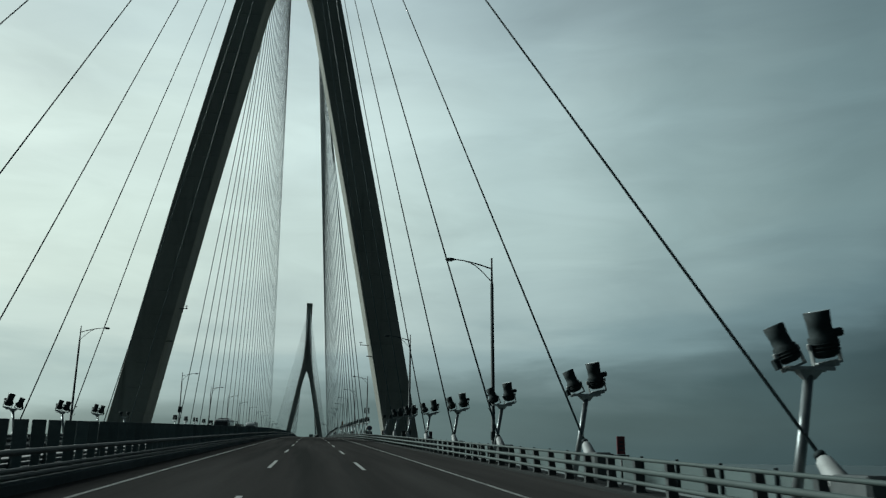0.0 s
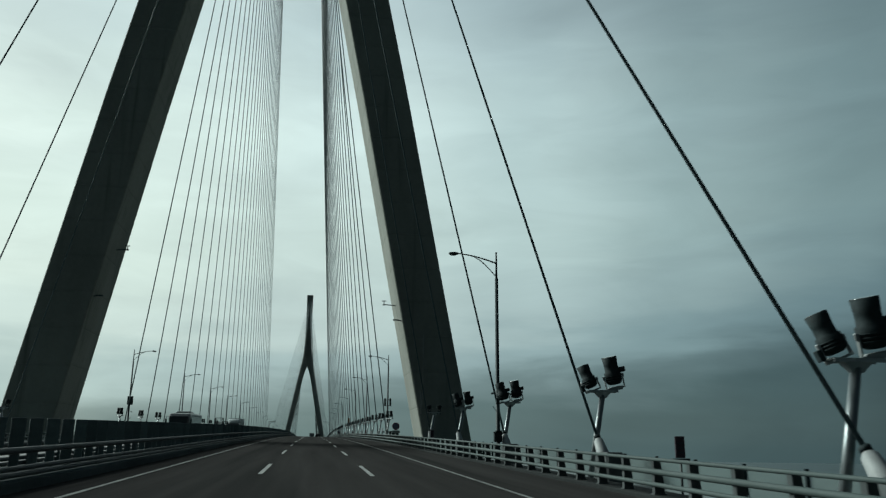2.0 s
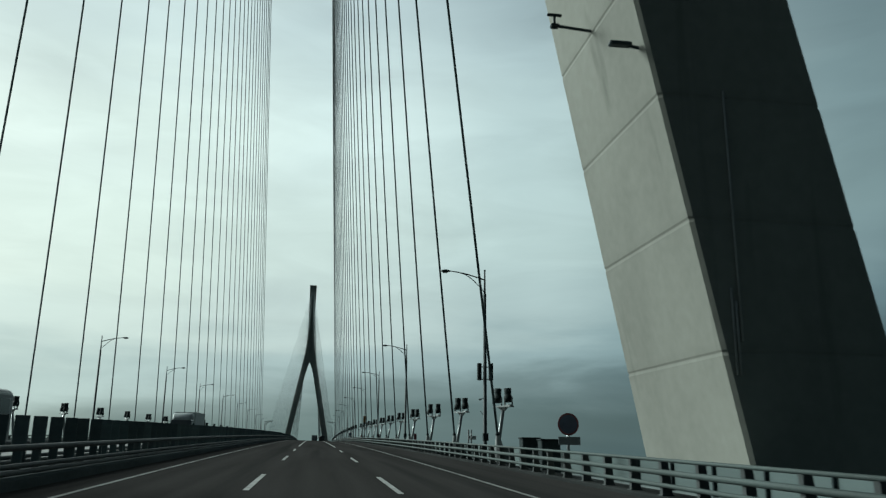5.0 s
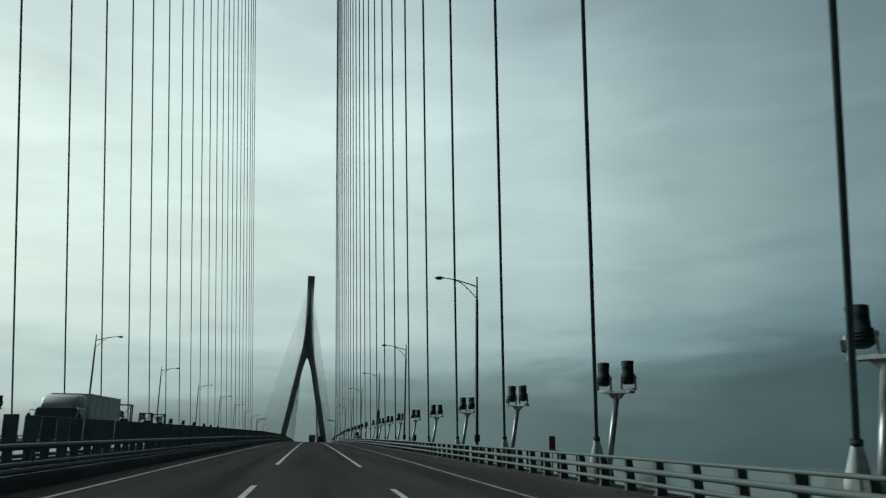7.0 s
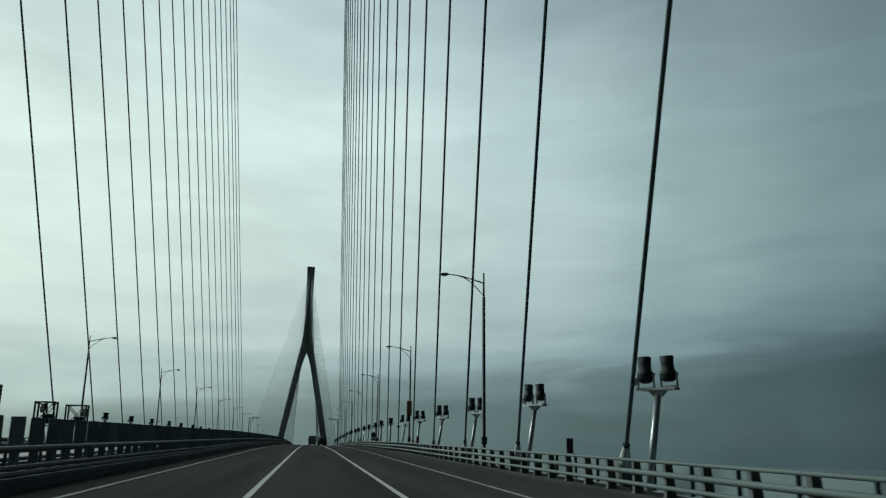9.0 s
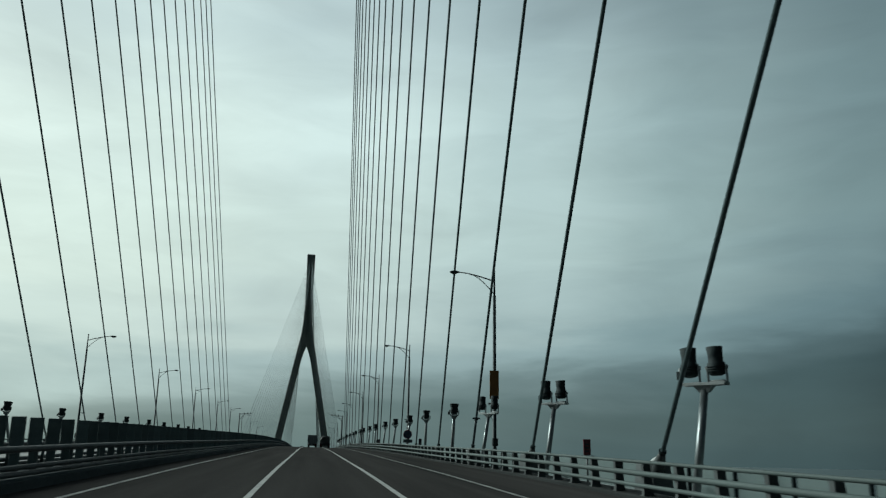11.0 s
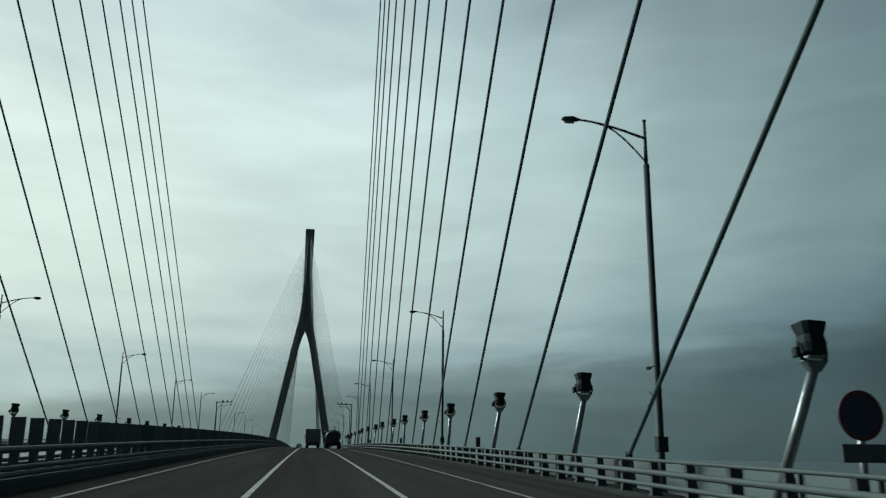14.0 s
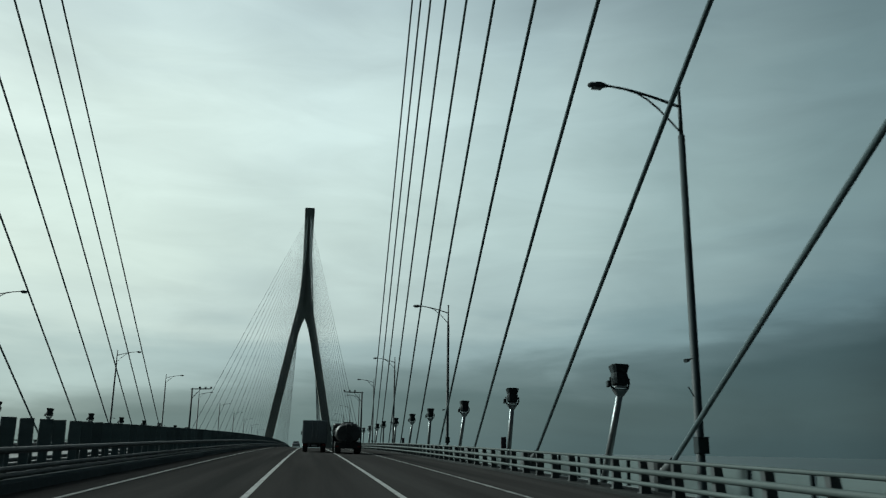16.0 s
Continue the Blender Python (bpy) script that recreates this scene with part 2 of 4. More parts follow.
GREY_PLATE = material("grey_sign_plate", (0.085, 0.105, 0.115), 0.6, vary=0.2, scale=3.0, bump=0.02)
SIGN_BACK = material("sign_back", (0.035, 0.04, 0.05), 0.5, 0.3, vary=0.2, scale=4.0, bump=0.02)
TRUCK_BOX = material("truck_box_panel", (0.17, 0.20, 0.21), 0.5, vary=0.15, scale=0.8, stretch=(1, 1, 0.4), bump=0.03)
PALE_PAINT = material("pale_truck_paint", (0.34, 0.38, 0.38), 0.5, vary=0.15, scale=1.5, bump=0.03, fine=6.0)
RUBBER = material("rubber", (0.02, 0.02, 0.02), 0.85, vary=0.2, bump=0.05)
CHASSIS = material("chassis_black", (0.022, 0.023, 0.024), 0.7, 0.2, vary=0.3, scale=4.0, bump=0.05)
CAR_PAINT = material("silver_car_paint", (0.50, 0.52, 0.53), 0.3, 0.4, vary=0.05, bump=0)
BUS_PAINT = material("bus_paint", (0.06, 0.072, 0.078), 0.35, vary=0.1, scale=1.0, bump=0)
GLASS_DARK = material("tinted_glass", (0.02, 0.025, 0.028), 0.08, vary=0.1, bump=0)
TAIL = material("tail_light", (0.13, 0.012, 0.010), 0.25, vary=0.1, bump=0)
TANK = material("dusty_tank_steel", (0.055, 0.060, 0.060), 0.5, 0.3, vary=0.3, scale=1.5, bump=0.05)
WATER = material("sea_water", (0.019, 0.037, 0.038), 0.38, vary=0.25, scale=0.004, stretch=(1, 1, 1), bump=0.5, fine=0.05, gloss=0.5)


# ---- shape helpers ----
def solid(bm, sx, sy, sz, at=(0, 0, 0), turn=None, bevel=0.0, taper=1.0):
    """A box sx by sy by sz round at, with bevelled edges; taper: the size of its top against its foot."""
    made = bmesh.ops.create_cube(bm, size=1.0)["verts"]
    for v in made:
        k = taper if v.co.z > 0 else 1.0
        v.co = Vector((v.co.x * sx * k, v.co.y * sy * k, v.co.z * sz))
    if bevel:
        edges = {e for v in made for e in v.link_edges}
        made = list({v for f in bmesh.ops.bevel(bm, geom=list(edges), offset=bevel, segments=1, affect="EDGES", profile=0.5)["faces"] for v in f.verts} | {v for v in made if v.is_valid})
    m = Matrix.Translation(at) @ (turn or Matrix())
    for v in made:
        v.co = m @ v.co
    return bm


def tube(bm, pts, radius, seg=8, caps=True):
    """A round bar along points; radius: one number, or one for each point."""
    pts = [Vector(q) for q in pts]
    rad = radius if isinstance(radius, (list, tuple)) else [radius] * len(pts)
    rings = []
    for i, q in enumerate(pts):
        way = (pts[min(i + 1, len(pts) - 1)] - pts[max(i - 1, 0)]).normalized()
        side = way.cross(Vector((0, 0, 1)) if abs(way.z) < 0.95 else Vector((0, 1, 0))).normalized()
        up = side.cross(way)
        rings.append([bm.verts.new(q + rad[i] * (math.cos(a) * side + math.sin(a) * up)) for a in (2 * math.pi * k / seg for k in range(seg))])
    for a, b in zip(rings, rings[1:]):
        for k in range(seg):
            f = bm.faces.new((a[k], a[(k + 1) % seg], b[(k + 1) % seg], b[k]))
            f.smooth = True
    if caps:
        bm.faces.new(rings[0][::-1]), bm.faces.new(rings[-1])
    return bm


def loft(bm, rings, closed=True):
    """A skin over rings of the same number of points, closed at both ends."""
    rows = [[bm.verts.new(q) for q in r] for r in rings]
    m = len(rows[0])
    for a, b in zip(rows, rows[1:]):
        for k in range(m):
            bm.faces.new((a[k], a[(k + 1) % m], b[(k + 1) % m], b[k]))
    bm.faces.new(rows[0][::-1]), bm.faces.new(rows[-1])
    return bm


def mesh_of(name, bm, mat):
    bmesh.ops.recalc_face_normals(bm, faces=bm.faces)
    me = bpy.data.meshes.new(name)
    bm.to_mesh(me)
    bm.free()
    me.materials.append(mat)
    return me


def part(name, bm, mat, parent=None, label="", at=None):
    """One mesh object from a bmesh (or a shared mesh), under a thing or a part."""
    ob = new(name, bm if isinstance(bm, bpy.types.Mesh) else mesh_of(name, bm, mat))
    if parent:
        ob.parent = parent
    if at is not None:
        ob.matrix_basis = at if isinstance(at, Matrix) else Matrix.Translation(at)
    return tagged(ob, label)


def thing(name, label, category, group="", at=(0, 0, 0), kind=""):
    ob = new(name)
    ob.matrix_basis = at if isinstance(at, Matrix) else Matrix.Translation(at)
    return tagged(ob, label, category, group, kind)


def B():
    return bmesh.new()


# ---- the deck's line ----
GRADE, BEND, CROSS_FALL = 0.01659, -2.451e-05, 0.02


def crown(y):
    """Height of the carriageway's crown: a flat hump, with straight slopes at both ends."""
    def hump(v):
        dip = max(0.0, min(1.0, (170.0 - v) / 110.0))
        return 0.05 * math.exp(-((v - 298.0) / 18.0) ** 2) - 0.12 * dip * dip * (3 - 2 * dip) + GRADE * (v - 200) + BEND * (v - 200) ** 2 - 2.8e-05 * max(0.0, min(v, 900.0) - 340) ** 2 - 0.0314 * max(0.0, v - 900.0)
    lo, hi = -60.0, 1150.0
    if y < lo:
        return hump(lo) + (GRADE + 2 * BEND * (lo - 200)) * (y - lo)
    if y > hi:
        return hump(hi) + (GRADE + 2 * BEND * (hi - 200)) * (y - hi)
    return hump(y)


def road_z(x, y):
    return crown(y) - CROSS_FALL * abs(x)


def along(y0, y1, step):
    k = max(1, round((y1 - y0) / step))
    return [y0 + (y1 - y0) * i / k for i in range(k + 1)]


def sweep(bm, profile, ys, closed=True):
    """Sweeps a cross-section of (x, height over the crown) along the deck."""
    return loft(bm, [[(x, y, crown(y) + z) for x, z in profile] for y in ys])


Y_START, Y_END = -260.0, 1400.0
PYLON_Y, FAR_Y = 148.2, 945.5
RAIL_X, EDGE_X = 16.12, 20.0
SEA_Z = -74.0

# ---- sea ----
bm = B()
bmesh.ops.create_circle(bm, cap_ends=True, radius=4800, segments=96, matrix=Matrix.Translation((0, 400, SEA_Z)))
tagged(part("water", bm, WATER), "calm grey-green sea under haze", "sea", kind="structure")

# ---- carriageways ----
bm = B()
sweep(bm, [(16.9, -0.338), (0.0, 0.0), (0.0, -0.9), (16.9, -0.9)], along(Y_START, Y_END, 8))
road = tagged(part("road", bm, ASPHALT), "worn dark asphalt bridge carriageway with streaks", "road", kind="structure")
bm = B()
sweep(bm, [(0.0, 0.0), (-16.9, -0.338), (-16.9, -0.9), (0.0, -0.9)], along(Y_START, Y_END, 8))
far_road = tagged(part("road_opposite", bm, GLARE_ASPHALT), "worn asphalt of the opposite carriageway, paled by painted sky glare", "road", kind="structure")

bm = B()
sweep(bm, [(20.0, -0.55), (17.0, -0.55), (17.0, -1.1), (-17.0, -1.1), (-17.0, -0.55), (-20.0, -0.55), (-20.6, -1.6), (-12.0, -4.0), (12.0, -4.0), (20.6, -1.6)], along(Y_START, Y_END, 12))
tagged(part("bridge_girder", bm, GIRDER), "grey painted steel box girder under the road", "bridge deck", kind="structure")


EDGE_LINES = (2.42, 12.87)


def stripe(x, y0, y1, w=0.15):
    bm = B()
    sweep(bm, [(x - w / 2, -CROSS_FALL * abs(x) + 0.004), (x + w / 2, -CROSS_FALL * abs(x) + 0.004), (x + w / 2, -CROSS_FALL * abs(x) - 0.02), (x - w / 2, -CROSS_FALL * abs(x) - 0.02)], along(y0, y1, 4))
    return part("lane_marking", bm, EDGE_LINE if abs(x) in EDGE_LINES else PAINT_LINE, road if x > 0 else far_road, "worn white road line")


SOLID_FROM = 205.8
for side in (1, -1):
    stripe(side * EDGE_LINES[0], Y_START, Y_END, 0.13)
    stripe(side * EDGE_LINES[1], Y_START, Y_END, 0.13)
    for x in (5.96, 9.55):
        stripe(side * x, SOLID_FROM, 900.0, 0.15)
        y = 59.9 - 20.7 * 5
        while y < SOLID_FROM - 9:
            stripe(side * (x - 0.12 * (x < 9 and y < 150)), y, y + 7.3, 0.15)
            y += 20.7

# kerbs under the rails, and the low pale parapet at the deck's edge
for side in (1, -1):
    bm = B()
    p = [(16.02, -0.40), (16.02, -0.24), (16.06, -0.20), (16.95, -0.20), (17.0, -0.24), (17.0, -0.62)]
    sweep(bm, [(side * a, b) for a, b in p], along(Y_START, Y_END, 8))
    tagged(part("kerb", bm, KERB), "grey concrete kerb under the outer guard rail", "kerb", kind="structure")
bm = B()
sweep(bm, [(-1.25, -0.05), (-1.2, 0.17), (-1.12, 0.22), (1.12, 0.22), (1.2, 0.17), (1.25, -0.05)], along(Y_START, Y_END, 8))
tagged(part("median_kerb", bm, MEDIAN_KERB), "dark weathered concrete median kerb", "kerb", kind="structure")


# ---- guard rails ----
def rail_bar(parent, x, z, r, y0, y1, squash=1.0, mat=RAIL, label=""):
    bm = B()
    seg = 8
    rings = [[(x + r * squash * math.cos(a), y, crown(y) + z + r * math.sin(a)) for a in (2 * math.pi * k / seg for k in range(seg))] for y in along(y0, y1, 6)]
    loft(bm, rings)
    for f in bm.faces:
        f.smooth = len(f.verts) == 4
    return part("rail", bm, mat, parent, label)


def rail_post_mesh(height, lean, mat, w=0.16, deep=0.14):
    """A flared steel post: broad foot, slanting web, narrow head leaning towards the road."""
    bm = B()
    rings = []
    for t in (0.0, 0.05, 0.3, 0.6, 0.9, 1.0):
        d = deep * (1.0 - 0.3 * min(1, t * 1.2))
        x0 = lean * t * t
        rings.append([(x0 - d, -w / 2, t * height), (x0 + d, -w / 2, t * height), (x0 + d, w / 2, t * height), (x0 - d, w / 2, t * height)])
    loft(bm, rings)
    solid(bm, 2.4 * deep, w + 0.1, 0.03, (0, 0, 0.015))
    return mesh_of("post", bm, mat)


def guard_rail(side, x, bars, foot, pitch, y0, y1, label, mat_post=DARK_STEEL, mat=RAIL, slim=False):
    g = thing("guard_rail", label, "guard rail")
    for z, r, off in bars:
        rail_bar(g, side * (x - off), z, r, Y_START, Y_END, mat=mat)
    top = max(z for z, *_ in bars)
    me = rail_post_mesh(top - foot - 0.05, 0.0, mat_post, 0.07, 0.05) if slim else rail_post_mesh(top - foot, -side * 0.05, mat_post)
    y = y0
    while y < y1:
        part("post", me, None, g, at=(side * (x - 0.1 if slim else x), y, crown(y) + foot))
        y += pitch
    return g


OUTER_BARS = [(0.675, 0.048, 0.12), (0.375, 0.075, 0.16), (0.06, 0.06, 0.14)]
MEDIAN_BARS = [(0.83, 0.075, 0.0), (0.44, 0.06, 0.0), (0.30, 0.06, 0.0)]
guard_rail(1, RAIL_X + 0.12, OUTER_BARS, -0.205, 2.05, 3.0, 600.0, "galvanised three-bar guard rail on dark flared posts")
guard_rail(-1, RAIL_X + 0.12, OUTER_BARS, -0.205, 4.1, 3.0, 600.0, "galvanised three-bar guard rail on the far carriageway")
guard_rail(1, 1.0, MEDIAN_BARS, 0.215, 2.9, 10.0, 455.0, "three-bar median guard rail, shade in its colour, on dark posts", mat=SHADED_RAIL, mat_post=BOARD, slim=True)
guard_rail(-1, 1.0, MEDIAN_BARS, 0.215, 3.0, 10.0, 455.0, "three-bar median guard rail, shade in its colour, on dark posts", mat=SHADED_RAIL, mat_post=BOARD, slim=True)

# anti-glare boards, across the median
bm = B()
solid(bm, 0.37, 0.03, 0.76, (0, 0, 0.98), bevel=0.010)
solid(bm, 0.24, 0.06, 0.62, (0, 0, 0.31), bevel=0.008)
board_mesh = mesh_of("board", bm, BOARD)
fence = thing("glare_screen", "row of dark upright anti-glare boards on the median", "glare screen")
y = 20.0
while y < 450.0:
    part("board", board_mesh, None, fence, at=pose(random.uniform(-0.01, 0.01), y, crown(y) + 0.215, random.uniform(-1.5, 1.5), random.uniform(-1.5, 1.5), random.uniform(-4, 4)))
    y += 1.45
bm = B()
while y < 1300:
    solid(bm, 0.37, 0.05, 0.76, (0, y, crown(y) + 0.215 + 0.98))
    solid(bm, 0.24, 0.06, 0.60, (0, y, crown(y) + 0.215 + 0.30))
    y += 1.45
tagged(part("far_board", bm, BOARD, fence), kind="stuff")

# pale parapet at the deck's edge, in panels
for side in (1, -1):
    par = thing("edge_parapet", "low pale panelled parapet at the deck edge", "parapet")
    bm = B()
    solid(bm, 0.06, 2.9, 0.95, (0, 0, 0.475), bevel=0.015)
    me = mesh_of("panel", bm, FAIRING)
    bm = B()
    solid(bm, 0.10, 0.09, 1.06, (0, 0, 0.53), bevel=0.012)
    solid(bm, 0.22, 0.16, 0.03, (0, 0, 0.015), bevel=0.006)
    upright = mesh_of("upright", bm, HOUSING)
    y = 4.0
    while y < 640:
        part("panel", me, None, par, at=pose(side * 19.7, y, crown(y) - 0.56, math.degrees(math.atan(crown(y + 1) - crown(y))), 0, 0))
        if y < 460:
            part("upright", upright, None, par, at=(side * 19.62, y + 1.5, crown(y + 1.5) - 0.56))
        y += 3.0
    bm = B()
    sweep(bm, [(side * 19.67, -0.56), (side * 19.67, 0.38), (side * 19.73, 0.38), (side * 19.73, -0.56)], along(y - 1.4, Y_END, 10))
    part("far_panels", bm, FAIRING, par)


# ---- pylons ----
OUTER = {"near": [(-74, 21.2), (-8, 26.7), (0, 25.2), (40, 17.65), (76, 10.35), (82, 9.1), (87.5, 7.4), (92.5, 5.8), (98, 4.6), (105, 3.7), (117, 3.0), (140, 3.1), (161, 3.4)],
         "far": [(-74, 20.0), (-8, 24.0), (0, 22.8), (40, 15.2), (70, 9.4), (78, 7.8), (84, 6.6), (87.5, 5.8), (93, 4.9), (98, 4.2), (105, 3.6), (117, 3.05), (140, 3.1), (161, 3.4)]}
INNER = {"near": [(-74, 14.8), (-8, 21.15), (0, 19.65), (40, 12.05), (74, 5.2), (80, 3.95), (84, 2.7), (86.3, 1.4), (87.5, 0.0)],
         "far": [(-74, 14.0), (-8, 18.6), (0, 17.4), (40, 9.9), (70, 4.2), (75, 2.9), (78.5, 1.9), (81.5, 0.9), (83, 0.0), (87.5, 0.0)]}


def outer_x(z, which="near"):
    return float(np.interp(z, [a for a, _ in OUTER[which]], [b for _, b in OUTER[which]]))


def inner_x(z, which="near"):
    return float(np.interp(z, [a for a, _ in INNER[which]], [b for _, b in INNER[which]]))


def half_depth(z):
    return float(np.interp(z, [-74, 0, 90, 161], [4.6, 3.8, 3.5, 3.3]))


def pylon(y0, which):
    p = thing("bridge_pylon", "tall concrete inverted-Y bridge pylon with joint lines", "pylon", "bridge pylons", (0, y0, 0))
    levels = []
    z = -74.0
    while z < 86.0:
        levels += [(z, 0.0), (z + 3.86, 0.0), (z + 3.95, 0.02), (z + 3.98, 0.02)]
        z += 4.04
    levels = [q for q in levels if q[0] < 83.5] + [(84, 0), (86.3, 0), (87.5, 0)]
    for side in (-1, 1):
        bm, rings = B(), []
        for z, cut in levels:
            a, b, d, c = inner_x(z, which) + cut, outer_x(z, which) - cut, half_depth(z) - cut, 0.12
            if b - a < 1.5:
                c = 0.1
            ring = [(a + c, -d), (b - c, -d), (b, -d + c), (b, d - c), (b - c, d), (a + c, d), (a, d - c), (a, -d + c)]
            rings.append([(side * q, w, z) for q, w in ring])
        loft(bm, rings)
        part("leg", bm, CONCRETE, p)
    bm, rings = B(), []
    for z in [87.5, 90, 92.5, 95, 98, 101, 105, 111, 117, 123, 129, 135, 141, 147, 152, 157, 161]:
        b, d, c = outer_x(z, which), half_depth(z), 0.35
        k = float(np.interp(z, [90, 98, 141, 150], [0.02, 1.0, 1.0, 0.02]))   # groove up the shaft's face
        g, e = 0.25 + 0.75 * k, 0.9 * k
        ring = [(-g, -d), (-g * 0.75, -d + e), (g * 0.75, -d + e), (g, -d), (b - c, -d), (b, -d + c), (b, d - c), (b - c, d),
                (g, d), (g * 0.75, d - e), (-g * 0.75, d - e), (-g, d), (-b + c, d), (-b, d - c), (-b, -d + c), (-b + c, -d)]
        rings.append([(x, w, z) for x, w in ring])
    loft(bm, rings)
    part("shaft", bm, CONCRETE, p)
    bm = B()
    solid(bm, 6.5, 6.3, 0.5, (0, 0, 161.25), bevel=0.08)
    part("cap", bm, CONCRETE, p)
    bm = B()
    solid(bm, 2 * inner_x(-9, which) + 0.4, 6.4, 5.0, (0, 0, -9.0), bevel=0.3)
    part("crossbeam", bm, CONCRETE, p)
    return p


near_pylon, far_pylon = pylon(PYLON_Y, "near"), pylon(FAR_Y, "far")


# ---- stay cables ----
CABLE_X, FIRST, PITCH, COUNT = 17.95, 20.95, 14.95, 26
LAST_FEET = {20: 0.19, 21: -0.20, 22: -0.37, 23: -1.28, 24: -5.29, 25: -8.95}   # the longest stays stand closer together


def cable_top(j, main=True):
    """Height at which a stay leaves the shaft."""
    rise = np.interp(j, [0, 3, 8, 14, 20, 25], [9.9, 6.6, 1.0, -0.7, -2.0, 0.2]) if main else np.interp(j, [0, 5, 12], [8.75, 3.75, 6.25])
    return float(rise) + (108.0 + 48.0 * ((j - 1) / (COUNT - 2)) ** 0.5 if j else 103.0)


def stay_cable(side, y0, way, j, group):
    main = (way > 0) == (y0 == PYLON_Y)
    y = y0 + way * (FIRST + PITCH * j + (LAST_FEET[j] if main and j in LAST_FEET else 0.0)) + (min(1.3, 0.2 + 0.55 * j) - 2.06 if y0 == PYLON_Y and way < 0 else 0.0)
    boot_at = Vector((CABLE_X if side > 0 else 0.3 - CABLE_X, y, crown(y) + 0.83))
    head = Vector((side * 0.61, y0 + way * 1.83, cable_top(j, main)))
    d = (head - boot_at).normalized()
    foot = boot_at - d * (1.45 / d.z)
    up = (1.45 + max(-0.32, (1.15 if d.z > 0.65 else 1.6) * (d.z - 0.65))) / d.z
    fat = 0.62 + 0.38 * min(1.0, max(0.0, (d.z - 0.5) / 0.4))
    c = thing("stay_cable", "taut dark stay cable rising from its anchor by the rail", "cable", group, foot)
    bm = B()
    tube(bm, [d * (up - 0.3), head - foot], ((0.043 if y < 48 else 0.055) if way < 0 else 0.075) if y0 == PYLON_Y else 0.05, 7)
    part("sheath", bm, SHEATH, c)
    bm = B()
    if way * (1 if y0 == PYLON_Y else -1) < 0:
        tube(bm, [d * (up - 0.75), d * (up - 0.70), d * (up - 0.12), d * (up - 0.05), d * up], [0.25, 0.245, 0.175, 0.12, 0.09], 14)
        part("boot", bm, PALE_BOOT, c, "pale short sleeve round the cable's foot")
    elif j < 8:
        tube(bm, [d * (up - 1.05), d * (up - 0.75), d * (up - 0.05), d * (up + 0.02)], [0.29 * fat, 0.27 * fat, 0.115, 0.105], 14)
        part("boot", bm, BOOT, c, "grey metal cone round the cable's foot")
    else:
        tube(bm, [d * (up - 0.75), d * (up - 0.45), d * (up - 0.1), d * (up + 0.02)], [0.20, 0.19, 0.12, 0.105], 12)
        part("boot", bm, DARK_STEEL, c, "dark steel bell round the cable's foot")
        bm = B()
        q = d * (up - 0.12)
        tube(bm, [q, q + Vector((0, way * 0.55, -0.17)), q + Vector((0, way * 1.25, -0.45))], [0.07, 0.10, 0.11], 10)
        part("guide_pipe", bm, PALE_BOOT, c, "pale sloping pipe behind the cable")
    bm = B()
    tube(bm, [d * (up - 0.02), d * (up + 0.09)], 0.125, 8)
    part("clamp", bm, HOUSING, c, "black clamp ring")
    if y0 == PYLON_Y and way > 0 and j == 10:
        bm = B()
        tube(bm, [d * (up + 2.62), d * (up + 2.82)], 0.12, 8)
        for q in (-1, 1):
            solid(bm, 0.16, 0.05, 0.10, d * (up + 2.72) + Vector((q * 0.17, 0, 0.03)), bevel=0.01)
        part("damper_collar", bm, HOUSING, c, "dark collar with two lugs")
        bm = B()
        tube(bm, [d * (up + 0.05), d * (up + 2.65)], 0.083, 8)
        part("lower_sleeve", bm, LOW_SLEEVE, c)
    bm = B()
    tall = 1.22 if way < 0 else 1.2
    solid(bm, 0.85, 1.5, tall, (d.x * 0.3, d.y * 0.4 / d.z, tall / 2), bevel=0.08, taper=0.8)
    part("anchor_box", bm, DARK_STEEL, c, "dark steel anchor box")
    return c


for side in (1, -1):
    for j in range(COUNT):
        stay_cable(side, PYLON_Y, 1, j, "main span cables")
        if j < 13:
            stay_cable(side, PYLON_Y, -1, j, "side span cables")
        if j < COUNT:
            stay_cable(side, FAR_Y, -1, j, "far main span cables")
        stay_cable(side, FAR_Y, 1, j, "far side span cables")


